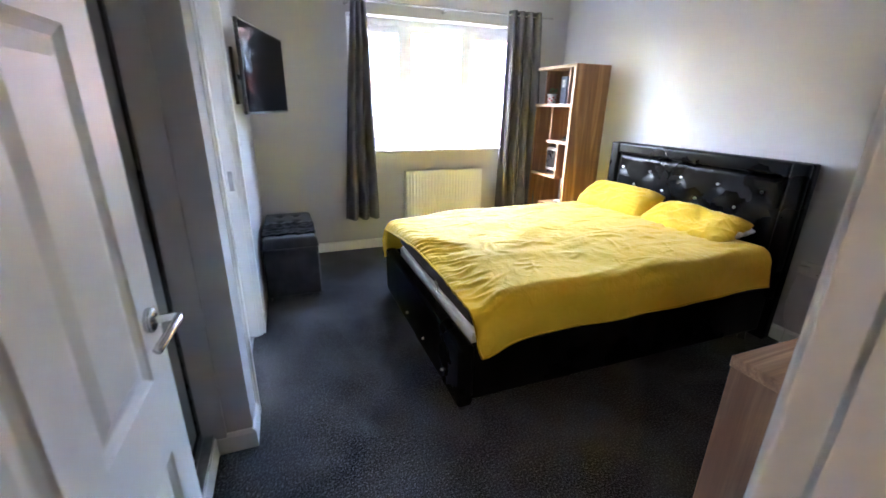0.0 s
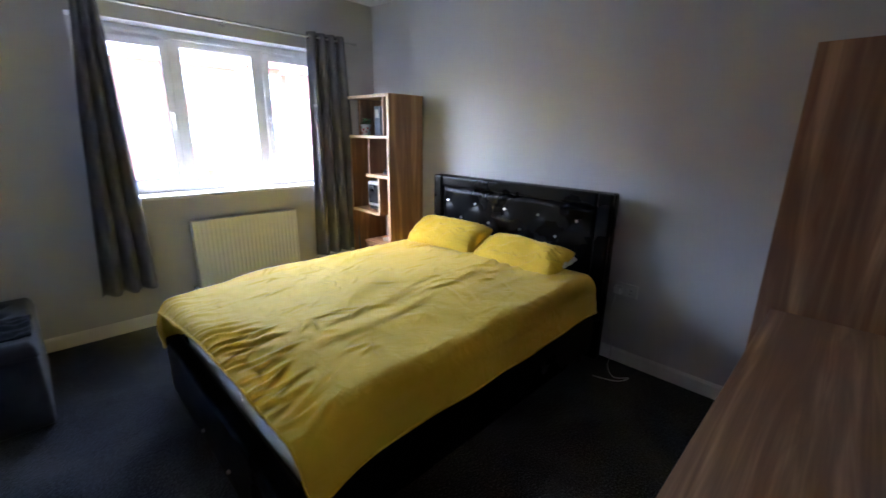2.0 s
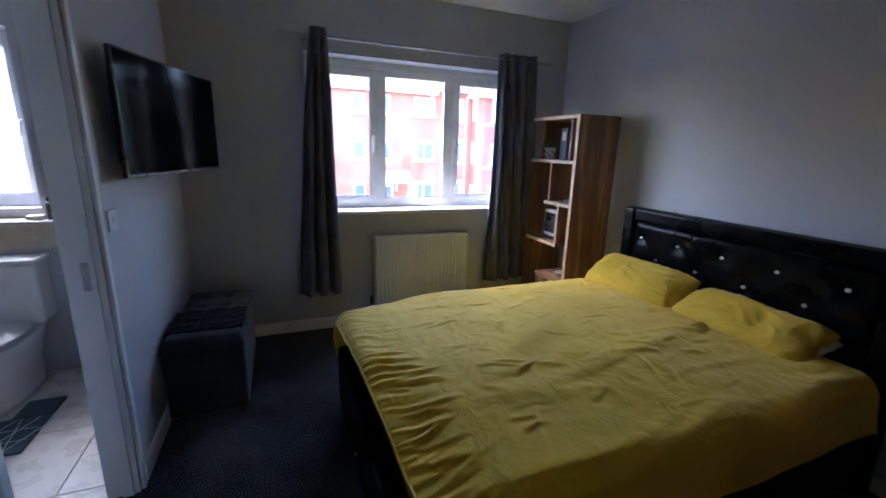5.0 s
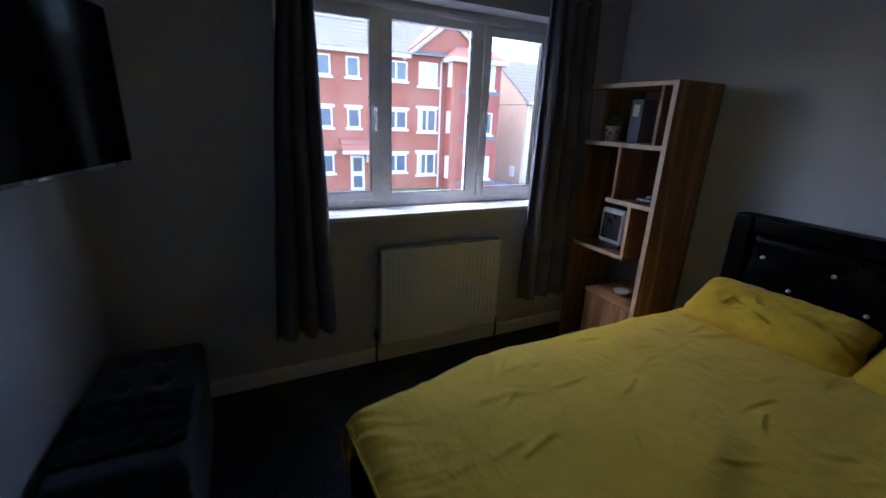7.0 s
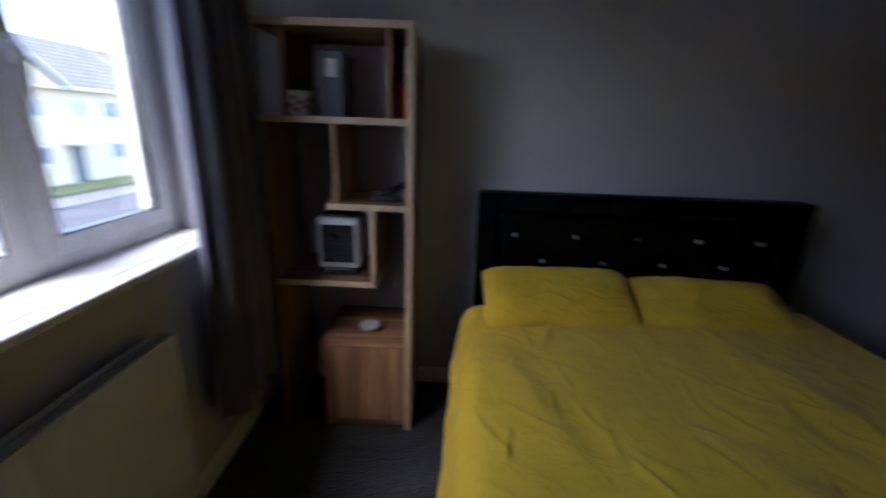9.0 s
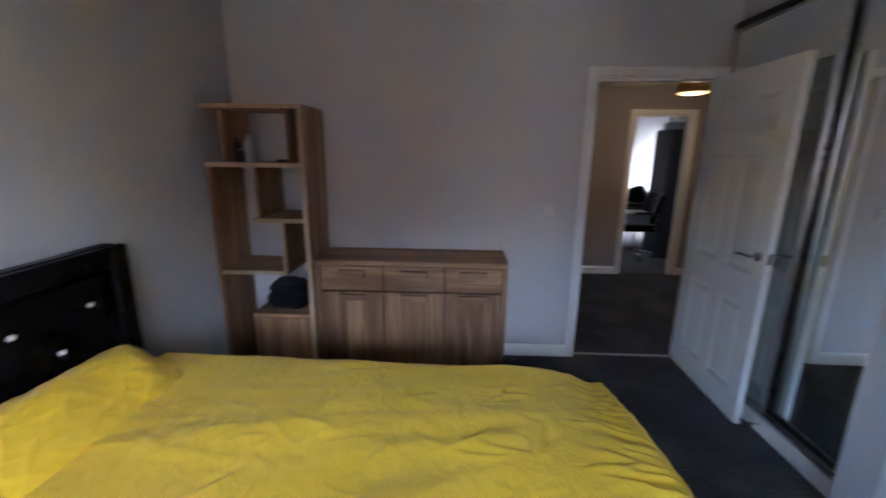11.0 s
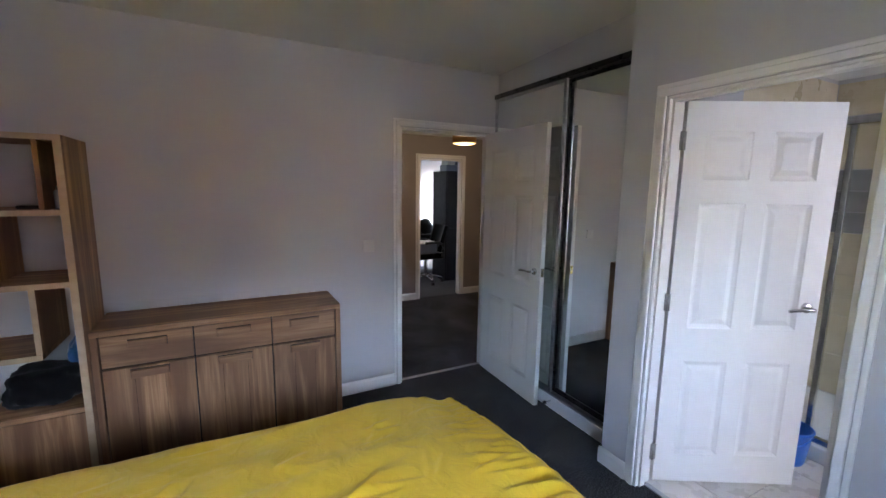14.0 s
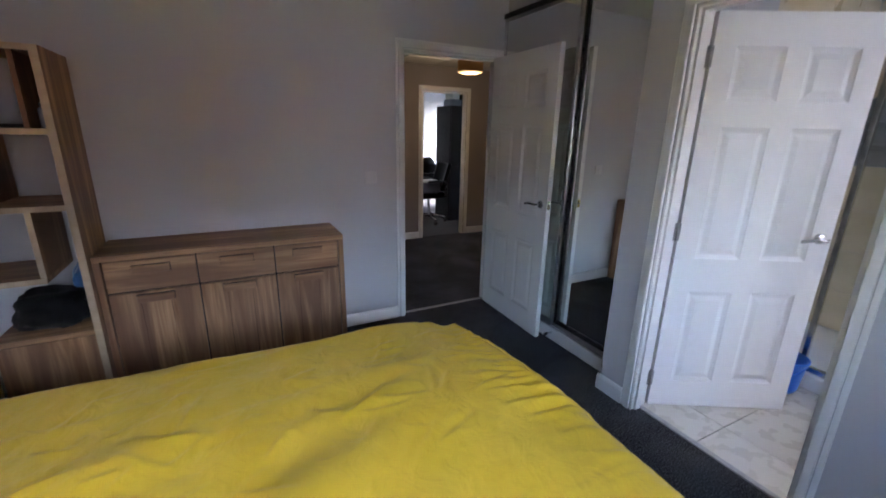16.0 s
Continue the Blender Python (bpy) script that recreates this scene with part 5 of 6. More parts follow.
def seat_ring(z0, z1, hw, yf, yb):
    bm = bmesh.new()
    rr = []
    for z, s in ((z0, 0.985), (z0 + 0.004, 1.0), (z1 - 0.006, 1.0), (z1, 0.97)):
        r = []
        for k in range(36):
            a = 2 * math.pi * k / 36
            cx, cy = math.cos(a), math.sin(a)
            sq = 0.45 if cy > 0 else 0.85
            r.append(bm.verts.new((TX + s * hw * math.copysign(abs(cx) ** sq, cx), (yf + yb) / 2 + s * (yb - yf) / 2 * math.copysign(abs(cy) ** sq, cy), z)))
        rr.append(r)
    for a, b in zip(rr, rr[1:]):
        for k in range(36):
            bm.faces.new((a[k], a[(k + 1) % 36], b[(k + 1) % 36], b[k]))
    bm.faces.new(rr[0][::-1])
    bm.faces.new(rr[-1])
    return bm


part("seat", seat_ring(0.406, 0.424, 0.186, 3.02, 3.48), PLASTIC, wc)
part("lid", seat_ring(0.425, 0.445, 0.188, 3.017, 3.485), PLASTIC, wc, "closed white lid")
part("cistern", B((TX - 0.19, 3.50, 0.40), (TX + 0.19, 3.688, 0.775), 0.025, 4), CERAMIC, wc, "", True)
part("cistern_lid", B((TX - 0.198, 3.49, 0.775), (TX + 0.198, 3.688, 0.805), 0.01, 3), CERAMIC, wc)
part("flush_button", C((TX, 3.59, 0.805), (TX, 3.59, 0.812), 0.022, 18), CHROME, wc)

mat_ob = thing("bath_mat", (-0.75, 3.05, 0), "dark teal bath mat with a white line pattern", "bath mat")
part("mat_top", B((-1.30, 2.80, 0.0), (-0.60, 3.12, 0.014), 0.007, 3), MAT_TEAL, mat_ob)
part("side_flap", B((-0.78, 3.12, 0.0), (-0.60, 3.30, 0.014), 0.007, 3), MAT_TEAL, mat_ob)
for k in range(7):
    x = -1.28 + 0.1 * k
    for s in (1, -1):
        b_ = bmesh.new()
        tube(b_, [(x, 2.82, 0.0145), (x + 0.09 * s + 0.045, 3.10, 0.0145)], 0.0022, 4)
        part("line", b_, WHITE_CLOTH, mat_ob)
for y in (2.90, 3.0):
    part("line", tube(bmesh.new(), [(-1.28, y, 0.0145), (-0.62, y, 0.0145)], 0.0022, 4), WHITE_CLOTH, mat_ob)

tr = thing("towel_rail", (-0.15, 3.2, 0.4), "white ladder towel rail by the shower room wall", "towel rail")
for y in (3.02, 3.46):
    part("upright", C((-0.165, y, 0.42), (-0.165, y, 1.22), 0.014), CHROME, tr, "", True)
for k in range(8):
    part("rung", C((-0.165, 3.02, 0.48 + 0.1 * k), (-0.165, 3.46, 0.48 + 0.1 * k), 0.009), CHROME, tr, "", True)


def hung(y0, y1, z0, z1, x, seed, mat_, label):
    def place(u, v):
        y = y0 + (y1 - y0) * u + 0.02 * wobble(3 * v, u, seed)
        return Vector((x - 0.03 + 0.022 * math.sin(9 * u + seed) * v + 0.02 * wobble(4 * u, 3 * v, seed), y, z1 + (z0 - z1) * v))
    o = part("towel", sheet(24, 30, place), mat_, None, "", True)
    m = o.modifiers.new("thick", "SOLIDIFY")
    m.thickness = 0.012
    tagged(o, label, "towel", "towels on the rail")


hung(3.03, 3.42, 0.50, 1.19, -0.185, 1.0, TOWEL, "grey towel hanging over the rail")
hung(3.10, 3.44, 0.36, 0.62, -0.225, 4.0, BLUE_TOWEL, "blue towel hanging low on the rail")
rolls = thing("toilet_roll_pack", (-0.27, 3.2, 0), "clear pack of toilet rolls with lilac print on the tiles", "toilet rolls")
for k in range(2):
    for j in range(2):
        for i in range(2):
            c = (-0.22 - 0.115 * i, 3.13 + 0.115 * j, 0.005 + 0.105 * k)
            part("roll", C(c, (c[0], c[1], c[2] + 0.1), 0.055, 18), PAPER, rolls)
part("wrapper", B((-0.398, 3.07, 0.002), (-0.16, 3.305, 0.218), 0.03, 4), SHOWER_GLASS, rolls, "clear wrapper", True)
part("print", B((-0.36, 3.0685, 0.05), (-0.20, 3.0700, 0.13), 0.0), PURPLE, rolls, "lilac printed band")
tub = thing("bucket", (-1.0, 1.865, 0), "bright blue plastic bucket standing by the shower", "bucket")
bm = lathe(bmesh.new(), [(0.0, 0.002), (0.062, 0.002), (0.078, 0.010), (0.086, 0.030), (0.104, 0.205), (0.112, 0.212), (0.113, 0.222), (0.106, 0.226), (0.100, 0.220), (0.082, 0.034), (0.0, 0.012)], (-1.0, 1.865, 0), 28)
part("pail", bm, BLUE_PLASTIC, tub, "", True)
bail = [Vector((-1.0 + 0.02 + 0.03 * math.sin(math.pi * k / 16), 1.865 + 0.116 * math.cos(math.pi * k / 16), 0.214 - 0.07 * math.sin(math.pi * k / 16))) for k in range(17)]
bail = [Vector((p.x + 0.10 * math.sin(math.pi * k / 16), p.y, p.z)) for k, p in enumerate(bail)]
part("handle", tube(bmesh.new(), bail, 0.0035, 6), BLUE_PLASTIC, tub, "", True)


def sill_bottle(x, y, r, h, mat_, cap, label):
    b = thing("toiletry_bottle", (x, y, 1.0), label, "bottle", "toiletries on the ledge")
    part("body", lathe(bmesh.new(), [(r, 0), (r, 0.7 * h), (0.6 * r, 0.8 * h)], (x, y, 1.0), 16), mat_, b, "", True)
    part("cap", lathe(bmesh.new(), [(0.62 * r, 0.8 * h), (0.62 * r, h)], (x, y, 1.0), 16), cap, b)


sill_bottle(-0.70, 3.76, 0.024, 0.14, BLACK, BLACK, "black bottle on the tiled ledge")
sill_bottle(-0.42, 3.78, 0.028, 0.19, PLASTIC, RED, "white bottle with a red cap on the ledge")
sill_bottle(-0.50, 3.80, 0.026, 0.13, BLUE_PLASTIC, PLASTIC, "blue bottle on the ledge")
wipe = B((-0.82, 3.72, 1.0), (-0.74, 3.80, 1.03), 0.012, 3)
tagged(part("folded_tissue", wipe, PAPER), "crumpled white tissue on the tiled ledge", "tissue")

# ---- hall and the room across it ----
lamp = thing("ceiling_light", (-0.545, -1.2, HC), "glowing amber drum ceiling light in the hall", "lamp")
part("shade", lathe(bmesh.new(), [(0.135, 2.065), (0.135, 2.18), (0.131, 2.18), (0.131, 2.067)], (-0.545, -1.2, 0), 32), SHADE_SIDE, lamp, "amber fabric shade", True)
part("diffuser", lathe(bmesh.new(), [(0.0005, 2.05), (0.09, 2.054), (0.132, 2.066), (0.130, 2.072), (0.0005, 2.072)], (-0.545, -1.2, 0), 32), SHADE, lamp, "lit white diffuser", True)
part("stem", C((-0.545, -1.2, 2.12), (-0.545, -1.2, HC), 0.01), CHROME, lamp)
bulb = bpy.data.lights.new("hall_bulb", "POINT")
bulb.energy, bulb.color, bulb.shadow_soft_size = 0.15, (1.0, 0.76, 0.5), 0.05
new("hall_bulb", bulb).matrix_basis = Matrix.Translation((-0.545, -1.2, 1.96))
hatch = thing("loft_hatch", (-0.1, -1.75, HC), "white loft hatch in the hall ceiling", "hatch", "", "structure")
part("panel", B((-0.58, -2.2, HC - 0.012), (-0.06, -1.72, HC - 0.001), 0.003), GLOSS, hatch)

chair = thing("office_chair", (-1.02, -3.2, 0), "black office chair with a chrome star base", "chair")
CX, CY = -1.02, -3.2
part("gas_lift", C((CX, CY, 0.09), (CX, CY, 0.42), 0.025), CHROME, chair)
for k in range(5):
    a = 2 * math.pi * k / 5 + 0.3
    e = (CX + 0.28 * math.cos(a), CY + 0.28 * math.sin(a))
    leg = part("base_arm", tube(bmesh.new(), [(CX, CY, 0.13), (CX + 0.15 * math.cos(a), CY + 0.15 * math.sin(a), 0.115), (*e, 0.085)], 0.02, 8), CHROME, chair, "chrome arm", True)
    part("castor", C((e[0] - 0.018, e[1], 0.03), (e[0] + 0.018, e[1], 0.03), 0.03), BLACK, leg)
part("seat", B((CX - 0.24, CY - 0.25, 0.42), (CX + 0.24, CY + 0.23, 0.51), 0.035, 4), BLACK_LEATHER, chair, "", True)


def chair_back(u, v):
    return Vector((CX - 0.21 - 0.13 * v + 0.05 * (2 * u - 1) ** 2, CY - 0.22 + 0.44 * u, 0.53 + 0.42 * v))


cb = part("backrest", sheet(14, 14, chair_back), BLACK_LEATHER, chair, "", True)
mod = cb.modifiers.new("thick", "SOLIDIFY")
mod.thickness = 0.05
for y in (CY - 0.27, CY + 0.25):
    part("armrest", tube(bmesh.new(), spline([(CX - 0.18, y, 0.46), (CX - 0.2, y, 0.62), (CX - 0.12, y, 0.69), (CX + 0.12, y, 0.69)], 5), 0.02, 8), BLACK, chair, "", True)
bx = thing("storage_box", (CX + 0.02, CY, 0.51), "grey box with a white lid resting on the chair seat", "box")
part("box", B((CX - 0.13, CY - 0.15, 0.512), (CX + 0.17, CY + 0.15, 0.67), 0.01), SLATE_BLUE, bx)
part("lid", B((CX - 0.14, CY - 0.16, 0.67), (CX + 0.18, CY + 0.16, 0.69), 0.006), PAPER, bx)
CBX, CBY, CBH = -1.36, -3.15, 1.845        # front right corner and height of the cabinet
cab = thing("tall_cabinet", (CBX - 0.4, CBY - 0.25, 0), "tall black cabinet with two pairs of doors", "cabinet")
part("carcass", B((CBX - 0.82, CBY - 0.49, 0.0), (CBX, CBY, CBH), 0.003), DARK_WOOD, cab)
for z0, z1 in ((0.06, 0.90), (0.92, CBH - 0.02)):
    for a, b in ((CBX - 0.805, CBX - 0.415), (CBX - 0.405, CBX - 0.015)):
        d = part("cabinet_door", B((a, CBY, z0), (b, CBY + 0.018, z1), 0.002), DARK_WOOD, cab)
        hx = b - 0.05 if a < CBX - 0.5 else a + 0.03
        hz = z1 - 0.14 if z0 < 0.1 else z0 + 0.06
        part("handle", B((hx, CBY + 0.018, hz), (hx + 0.016, CBY + 0.032, hz + 0.09), 0.003), CHROME, d)
for k, (a, b, h, z, m_) in enumerate(((-0.22, -0.02, 0.10, 0.0, SLATE_BLUE), (-0.18, -0.05, 0.11, 0.10, PAPER), (-0.46, -0.25, 0.20, 0.0, DARK_WOOD))):
    tagged(part("storage_box", B((CBX + a, CBY - 0.28, CBH + z), (CBX + b, CBY - 0.04, CBH + z + h), 0.006), m_), ("grey box on top of the black cabinet", "white carton stacked on a grey box", "dark box on top of the black cabinet")[k], "box", "boxes on the cabinet")
desk = thing("desk", (-1.5, -4.05, 0), "black desk behind the office chair", "desk")
part("top", B((-2.2, -4.35, 0.70), (-0.9, -3.8, 0.73), 0.004), DARK_WOOD, desk)
for x in (-2.18, -0.95):
    part("side_panel", B((x, -4.33, 0.0), (x + 0.03, -3.82, 0.70)), DARK_WOOD, desk)
part("modesty_panel", B((-2.15, -4.3, 0.25), (-0.95, -4.28, 0.70)), DARK_WOOD, desk)
bagm = bmesh.new()
bmesh.ops.create_icosphere(bagm, subdivisions=3, radius=0.17, matrix=Matrix.Translation((-1.36, -4.0, 0.83)))
for v in bagm.verts:
    v.co += 0.05 * Vector((wobble(*(5 * v.co)), 0, wobble(*(6 * v.co))))
    v.co.z = max(0.731, v.co.z)
tagged(part("rucksack", bagm, BLACK_CLOTH, None, "", True), "black rucksack slumped on the desk", "bag")

# ---- street ----
GZ = -2.7
TARMAC = plain("tarmac", (0.085, 0.085, 0.087), (0.12, 0.12, 0.122), 0.7, 0.9, 60, 0.3, 0.004)
GRASS = plain("short_grass", (0.12, 0.15, 0.045), (0.19, 0.20, 0.08), 0.9, 0.95, 30, 0.8, 0.03)
PAVING = plain("concrete_paving", (0.17, 0.165, 0.16), (0.23, 0.225, 0.22), 0.8, 0.9, 40, 0.3, 0.004)
BRICK = joints_material("red_brick", (0.46, 0.15, 0.09), (0.52, 0.18, 0.11), (0.46, 0.30, 0.24), 0.225, 0.075, 0.010)
BRICK_DARK = joints_material("dark_red_brick", (0.42, 0.115, 0.085), (0.46, 0.135, 0.10), (0.42, 0.21, 0.16), 0.225, 0.075, 0.010)
RENDER = plain("cream_render", (0.70, 0.57, 0.385), (0.76, 0.63, 0.44), 0.6, 0.9, 50, 0.2, 0.004)
RENDER_SIDE = joints_material("buff_brick", (0.60, 0.48, 0.36), (0.66, 0.53, 0.41), (0.6, 0.52, 0.43), 0.225, 0.075, 0.010)
SLATES = joints_material("grey_roof_tile", (0.22, 0.21, 0.20), (0.27, 0.26, 0.25), (0.09, 0.09, 0.095), 0.33, 0.26, 0.025)
RED_TILE = joints_material("red_roof_tile", (0.42, 0.17, 0.12), (0.48, 0.22, 0.16), (0.26, 0.1, 0.07), 0.33, 0.26, 0.025)
STONE = plain("pale_stone", (0.70, 0.69, 0.66), (0.78, 0.77, 0.74), 1.5, 0.8, 40, 0.1, 0.002)
DARK_PANE = plain("far_window_glass", (0.10, 0.12, 0.15), (0.16, 0.18, 0.21), 0.8, 0.08, 10, 0.02, 0.001)
NET = plain("white_blind", (0.66, 0.66, 0.66), (0.74, 0.74, 0.74), 3, 0.7, 50, 0.05, 0.001)
LEAD = plain("grey_lead", (0.16, 0.165, 0.17), (0.22, 0.225, 0.23), 3, 0.6, 40, 0.1, 0.002)
structure("ground", B((-400, N_ + 0.3, GZ - 0.3), (400, 600, GZ)), TARMAC, "grey tarmac ground reaching into the distance")
structure("pavement", BB(((-60, 19.8, GZ), (60, 21.6, GZ + 0.10)), ((15.3, 21.6, GZ), (17.3, 32, GZ + 0.08))), PAVING, "pale concrete pavement with a kerb")
structure("lawn", BB(((-30, 21.6, GZ), (15.3, 24.66, GZ + 0.13)), ((17.3, 22.4, GZ), (40, 24.88, GZ + 0.12))), GRASS, "strip of short grass in front of the buildings")
FYF, FYB, EAVE = 24.7, 23.7, 4.60


def house_window(parent, x0, x1, z0, z1, y, lights=2, head=True, blind=False, pane=DARK_PANE):
    """A white casement in a wall that faces south at y."""
    w = part("window", BB(((x0, y - 0.04, z0), (x0 + 0.08, y + 0.03, z1)), ((x1 - 0.08, y - 0.04, z0), (x1, y + 0.03, z1)), ((x0 + 0.08, y - 0.04, z0), (x1 - 0.08, y + 0.03, z0 + 0.08)), ((x0 + 0.08, y - 0.04, z1 - 0.08), (x1 - 0.08, y + 0.03, z1)),
                              *[((x0 + (x1 - x0) * k / lights - 0.05, y - 0.035, z0 + 0.08), (x0 + (x1 - x0) * k / lights + 0.05, y + 0.03, z1 - 0.08)) for k in range(1, lights)]), UPVC, parent)
    part("pane", B((x0 + 0.05, y - 0.012, z0 + 0.05), (x1 - 0.05, y - 0.004, z1 - 0.05)), NET if blind else pane, w)
    if not blind and lights > 1:
        part("blind", B((x0 + 0.1, y - 0.02, z0 + 0.1), (x0 + 0.1 + 0.16 * (x1 - x0), y - 0.014, z1 - 0.1)), NET, w)
    part("sill", B((x0 - 0.1, y - 0.11, z0 - 0.13), (x1 + 0.1, y - 0.001, z0 - 0.005)), STONE, w)
    if head:
        part("head", B((x0 - 0.14, y - 0.05, z1 + 0.005), (x1 + 0.14, y - 0.001, z1 + 0.17)), STONE, w)
    return w


flats = thing("flats", (6, 27, GZ), "three-storey red brick flats with white windows across the street", "building")
part("wall", B((-14, FYF, GZ), (15.1, 34, EAVE)), BRICK, flats)
part("eaves", B((-14.3, FYF - 0.35, EAVE - 0.02), (9.6, FYF + 0.2, EAVE + 0.22)), STONE, flats, "white eaves board")


def wedge(xa, xb, ya, za, yr, zr, yb):
    """A pitched roof with its ridge along x."""
    bm = bmesh.new()
    v = [bm.verts.new(p) for p in ((xa, ya, za), (xb, ya, za), (xb, yr, zr), (xa, yr, zr), (xa, yb, za), (xb, yb, za))]
    for f in ((0, 1, 2, 3), (3, 2, 5, 4), (0, 3, 4), (1, 5, 2), (0, 4, 5, 1)):
        bm.faces.new([v[k] for k in f])
    return bm


def gable(xa, xb, xm, za, zr, ya, yb):
    """A gabled roof with its ridge along y."""
    bm = bmesh.new()
    v = [bm.verts.new(p) for p in ((xa, ya, za), (xb, ya, za), (xm, ya, zr), (xa, yb, za), (xb, yb, za), (xm, yb, zr))]
    for f in ((0, 1, 2), (3, 5, 4), (0, 2, 5, 3), (1, 4, 5, 2), (0, 3, 4, 1)):
        bm.faces.new([v[k] for k in f])
    return bm


part("roof", wedge(-14.4, 15.1, FYF - 0.4, EAVE + 0.2, 29.4, 8.2, 34.4), SLATES, flats, "grey tiled roof")
part("gable_wall", gable(9.5, 15.1, 12.1, EAVE, 6.6, FYF - 0.02, 29), BRICK, flats, "brick gable")
for s, x0 in ((1, 9.2), (-1, 15.3)):
    bm = bmesh.new()
    tube(bm, [(x0, FYF - 0.15, EAVE - 0.05), (12.1, FYF - 0.15, 6.78)], 0.13, 4)
    part("bargeboard", bm, STONE, flats, "white bargeboard")
    bm = bmesh.new()
    v = [bm.verts.new(p) for p in ((x0, FYF - 0.2, EAVE + 0.02), (12.1, FYF - 0.2, 6.86), (12.1, 29.0, 6.86), (x0, 29.0, EAVE + 0.02))]
    bm.faces.new(v)
    o = part("gable_roof", bm, RED_TILE, flats, "red tiled gable roof")
    o.modifiers.new("thick", "SOLIDIFY").thickness = 0.12
part("chimney", B((8.3, 26.6, 5.4), (9.0, 27.3, 7.1), 0.03), BRICK, flats)
for x0, x1 in ((2.2, 3.2), (4.6, 5.3), (6.1, 6.8), (8.2, 9.5), (-1.2, 0.1), (-4.6, -3.3), (-8, -6.7)):
    single = x1 - x0 < 0.9
    house_window(flats, x0, x1, 3.42, 4.42, FYF, 1 if single else 2, False)
    house_window(flats, x0, x1, 0.86, 1.86, FYF, 1 if single else 2)
    if not 5.5 < x0 < 7:
        house_window(flats, x0, x1, -1.56, -0.56, FYF, 1 if single else 2)
for z0, z1 in ((3.25, 4.5), (0.75, 2.0), (-1.75, -0.5)):
    house_window(flats, 10.2, 11.35, z0, z1, FYF, 2, z0 < 3, z0 > 3)
bay = part("bay", B((11.95, FYB, GZ), (15.05, FYF - 0.003, 4.72)), BRICK_DARK, flats, "darker brick bay")
part("bay_quoin", B((11.93, FYB - 0.012, GZ), (12.35, FYB + 0.3, 4.70)), BRICK, bay)
for z0, z1, b in ((3.25, 4.55, True), (0.70, 1.95, False), (-1.95, -0.60, True)):
    house_window(flats, 12.85, 14.60, z0, z1, FYB, 2, False, b)
    part("lead_band", B((12.4, FYB - 0.03, z0 - 0.34), (15.06, FYB - 0.002, z0 - 0.15)), LEAD, bay)
    part("side_light", B((11.90, FYB + 0.25, z0), (11.948, FYB + 0.75, z1)), UPVC, bay)
bm = bmesh.new()
v = [bm.verts.new(p) for p in ((11.6, FYB - 0.35, 4.78), (15.35, FYB - 0.35, 4.78), (15.35, FYF, 4.78), (11.6, FYF, 4.78), (12.6, FYF, 5.6), (14.3, FYF, 5.6))]
for f in ((0, 1, 5, 4), (1, 2, 5), (0, 4, 3), (3, 4, 5, 2), (0, 3, 2, 1)):
    bm.faces.new([v[k] for k in f])
part("bay_roof", bm, RED_TILE, flats, "red tiled hipped bay roof")
part("bay_eaves", B((11.62, FYB - 0.33, 4.55), (15.33, FYF - 0.01, 4.78)), STONE, bay)
part("downpipe", C((11.55, FYF - 0.08, GZ), (11.55, FYF - 0.08, EAVE), 0.05, 8), STONE, flats)
porch = part("porch_roof", wedge(5.6, 7.9, FYF - 1.15, -0.30, FYF - 0.05, 0.30, FYF - 0.01), RED_TILE, flats, "red tiled porch roof")
part("fascia", B((5.55, FYF - 1.2, -0.46), (7.95, FYF - 1.02, -0.28)), STONE, porch)
part("post", B((7.62, FYF - 1.1, GZ), (7.74, FYF - 0.98, -0.46)), STONE, porch)
part("bracket", B((7.1, FYF - 0.14, -1.0), (7.2, FYF, -0.46)), STONE, porch)
fd = part("front_door", B((6.2, FYF - 0.06, GZ + 0.13), (6.98, FYF - 0.002, -0.62), 0.01), UPVC, flats, "white front door with glazed panels")
part("pane", B((6.34, FYF - 0.068, -1.5), (6.84, FYF - 0.061, -0.75)), DARK_PANE, fd)
part("pane", B((6.34, FYF - 0.068, -2.4), (6.84, FYF - 0.061, -1.75)), DARK_PANE, fd)
part("solar_panel", B((4.2, 26.2, 6.35), (7.4, 26.25, 6.4)), DARK_PANE, flats)

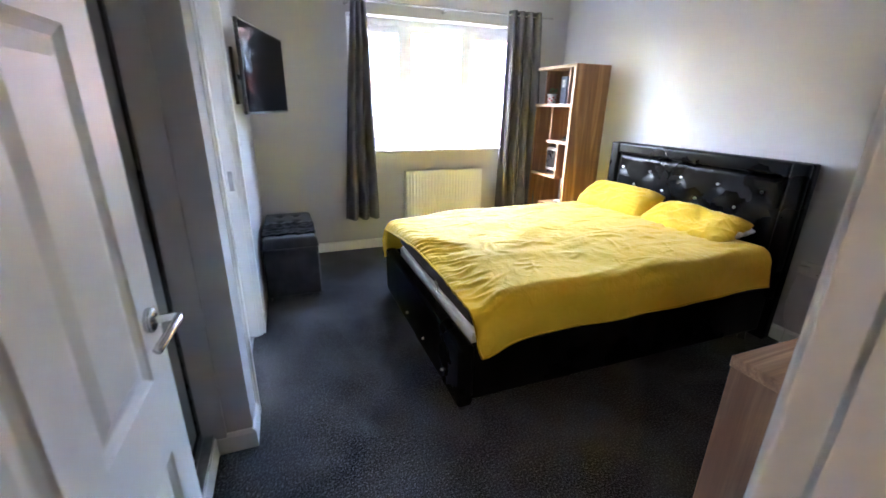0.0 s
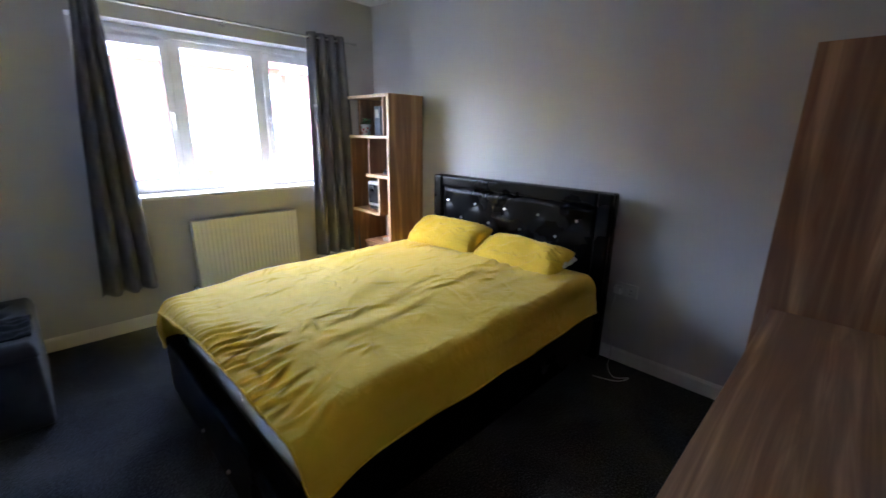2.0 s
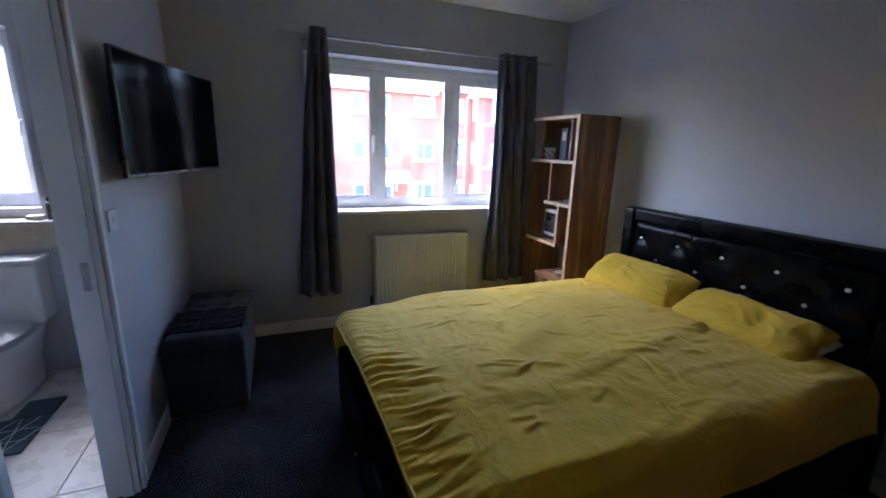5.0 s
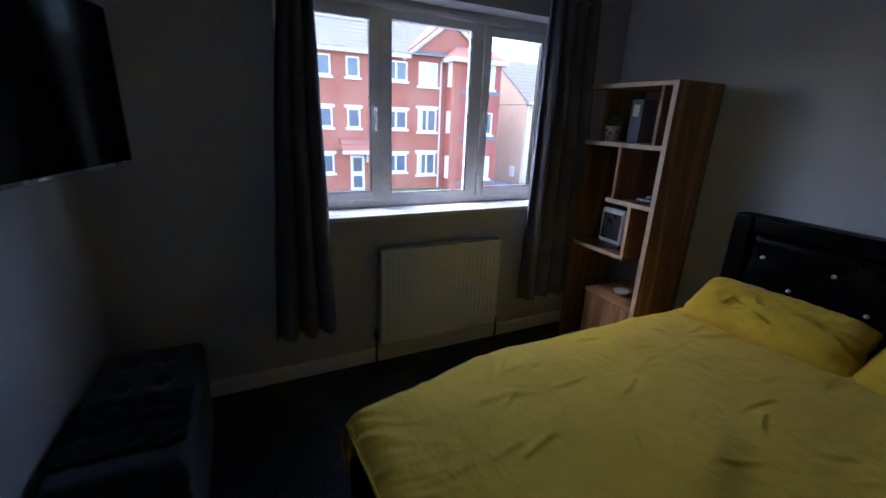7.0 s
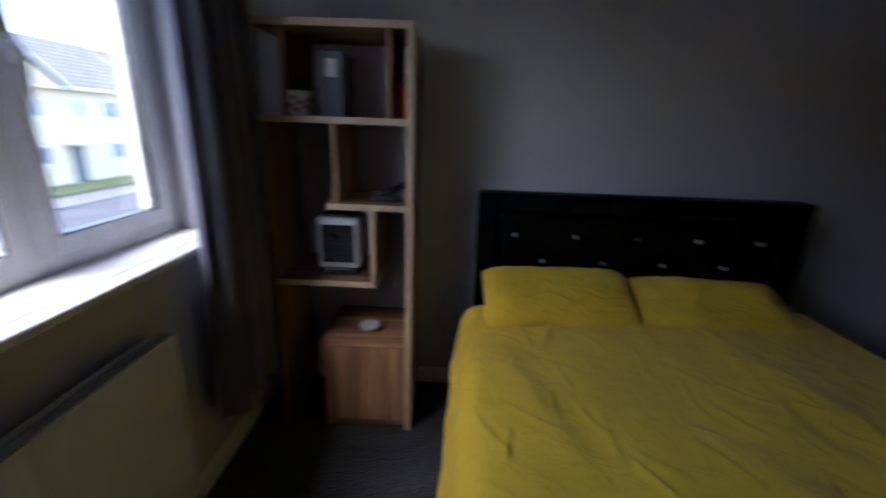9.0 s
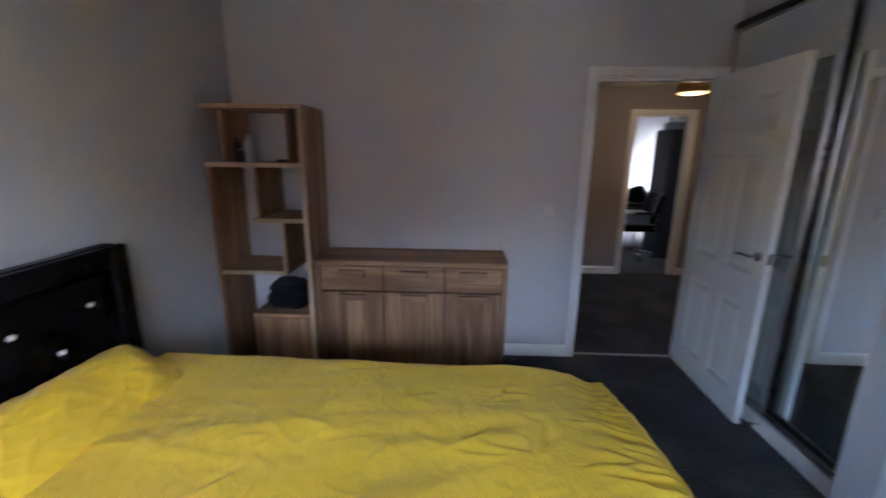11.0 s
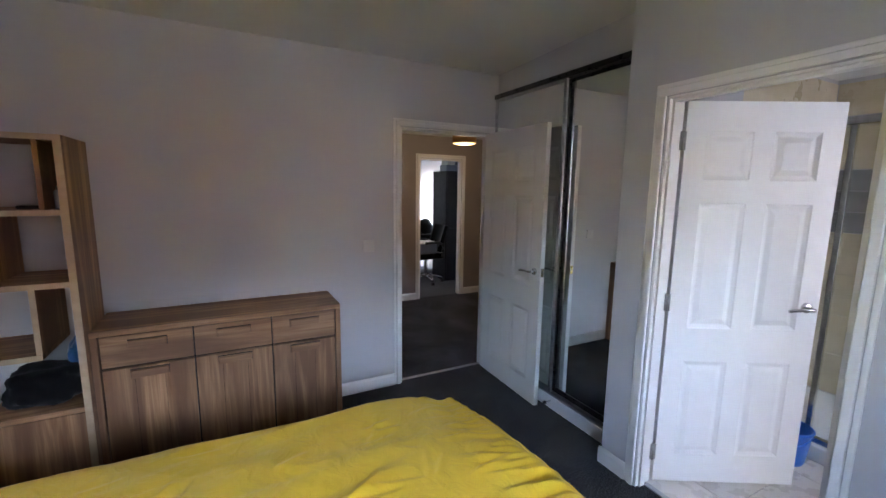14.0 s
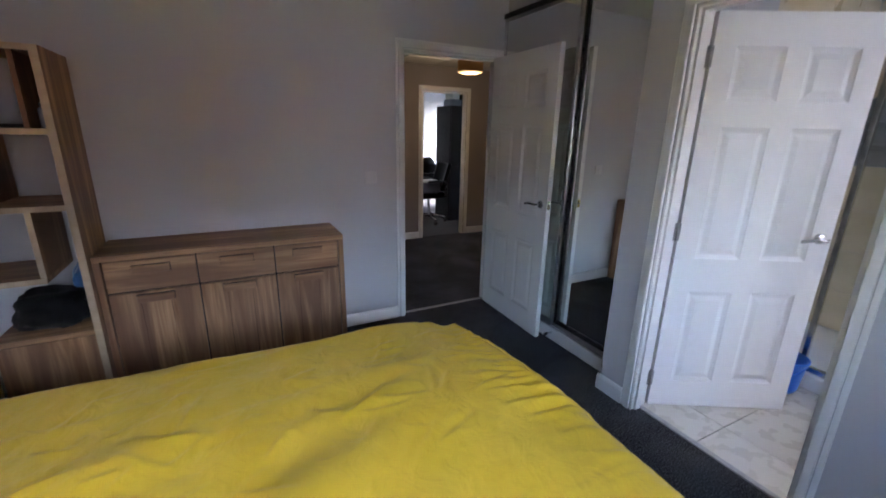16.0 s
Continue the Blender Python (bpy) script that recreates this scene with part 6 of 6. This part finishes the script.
# cream houses further along
CY_ = 24.9
for n_, (xa, xg0, xg1, xb) in enumerate(((18.0, 18.0, 24.9, 32.0), (33.0, 40.0, 46.5, 47.0))):
    hs = thing("terraced_house", (xa + 7, CY_ + 4, GZ), "cream rendered house with a grey tiled roof and front gable", "house", "cream houses")
    part("wall", B((xa, CY_, GZ), (xb, CY_ + 8.5, 2.72)), RENDER, hs, "cream front wall")
    part("roof", wedge(xa, xb + 0.2, CY_ - 0.35, 2.70, CY_ + 4.25, 5.75, CY_ + 8.85), SLATES, hs, "grey tiled roof")
    bm = bmesh.new()
    end = [[bm.verts.new((x, y, z)) for y, z in ((CY_ + 0.05, GZ), (CY_ + 8.45, GZ), (CY_ + 8.45, 2.76), (CY_ + 4.25, 5.56), (CY_ + 0.05, 2.76))] for x in (xa - 0.03, xa - 0.002)]
    bm.faces.new(end[0][::-1])
    bm.faces.new(end[1])
    for k in range(5):
        bm.faces.new((end[0][k], end[0][(k + 1) % 5], end[1][(k + 1) % 5], end[1][k]))
    bmesh.ops.recalc_face_normals(bm, faces=bm.faces)
    part("end_wall", bm, RENDER_SIDE, hs, "buff brick end wall with its gable")
    for y0 in (CY_ - 0.36, CY_ + 8.86):
        part("verge", tube(bmesh.new(), [(xa - 0.05, y0, 2.66), (xa - 0.05, CY_ + 4.25, 5.72)], 0.09, 4), SLATES, hs, "grey tiled verge")
    xm = (xg0 + xg1) / 2
    part("front_gable", gable(xg0 + 0.25, xg1 - 0.25, xm, 2.6, 5.0, CY_ - 0.38, CY_ + 3.5), RENDER, hs, "cream gable")
    for x0 in (xg0 - 0.05, xg1 + 0.05):
        bm = bmesh.new()
        v = [bm.verts.new(p) for p in ((x0, CY_ - 0.5, 2.62), (xm, CY_ - 0.5, 5.25), (xm, CY_ + 4.2, 5.25), (x0, CY_ + 4.2, 2.62))]
        bm.faces.new(v)
        o = part("gable_roof", bm, SLATES, hs)
        o.modifiers.new("thick", "SOLIDIFY").thickness = 0.12
        bm = bmesh.new()
        tube(bm, [(x0, CY_ - 0.56, 2.60), (xm, CY_ - 0.56, 5.22)], 0.10, 4)
        part("bargeboard", bm, STONE, hs, "white bargeboard")
    part("fascia", B((xa - 0.1, CY_ - 0.40, 2.55), (xb + 0.1, CY_ - 0.36, 2.75)), STONE, hs)
    part("downpipe", C((xa + 0.12, CY_ - 0.07, GZ), (xa + 0.12, CY_ - 0.07, 2.6), 0.045, 8), STONE, hs)
    for x0, x1 in ((20.0, 20.7), (21.95, 23.4), (25.3, 26.0), (27.3, 28.6), (29.8, 31.0)):
        x0, x1 = x0 + 15 * n_, x1 + 15 * n_
        house_window(hs, x0, x1, 1.05, 2.1, CY_, 2, False)
        if not 25 + 15 * n_ < x0 < 26.5 + 15 * n_ and x0 > 21 + 15 * n_:
            house_window(hs, x0, x1, -1.45, -0.4, CY_, 2, False)
    for x0 in (19.0, 24.6):
        x0 += 15 * n_
        d = part("front_door", B((x0, CY_ - 0.05, GZ + 0.12), (x0 + 0.85, CY_ - 0.002, -0.5), 0.01), DARK_PANE, hs, "dark front door")
        part("canopy", B((x0 - 0.3, CY_ - 0.7, -0.42), (x0 + 1.15, CY_ - 0.003, -0.28), 0.02), STONE, d)
meter = B((17.85, 25.6, GZ + 0.5), (17.965, 26.1, GZ + 1.2), 0.02)
tagged(part("meter_box", meter, STONE), "white meter box on the end wall of a house", "meter box")
hv = thing("planter", (18.6, 24.5, GZ), "yellow-green shrub in front of a cream house", "shrub")
bm = bmesh.new()
rng = random.Random(5)
for k in range(260):
    a, r, z = rng.uniform(0, 6.28), 0.42 * math.sqrt(rng.random()), rng.uniform(0.12, 1.0)
    p = Vector((18.7 + r * (1.1 - 0.5 * z) * math.cos(a), 24.4 + r * (1.1 - 0.5 * z) * math.sin(a), GZ + z))
    d = Vector((rng.uniform(-1, 1), rng.uniform(-1, 1), rng.uniform(0, 1))).normalized() * 0.09
    s = d.cross(Vector((0.3, 0.2, 1))).normalized() * 0.04
    bm.faces.new([bm.verts.new(q) for q in (p, p + d / 2 + s, p + d, p + d / 2 - s)])
part("leaves", bm, plain("yellow_green_leaf", (0.22, 0.26, 0.03), (0.34, 0.38, 0.06), 20, 0.6), hv)
part("stem", C((18.7, 24.4, GZ + 0.1), (18.7, 24.4, GZ + 0.6), 0.03, 8), DARK_WOOD, hv)
far = bmesh.new()
for k in range(60):
    x = -150 + 6 * k
    h = 5.5 + 1.5 * wobble(0.37 * k, 2.0) + (1.0 if k % 3 else 0)
    box(far, (x, 70 + 5 * wobble(0.9 * k, 7.0), GZ), (x + 5.6, 78, GZ + h))
structure("backdrop", far, RENDER_SIDE, "distant row of pale houses")
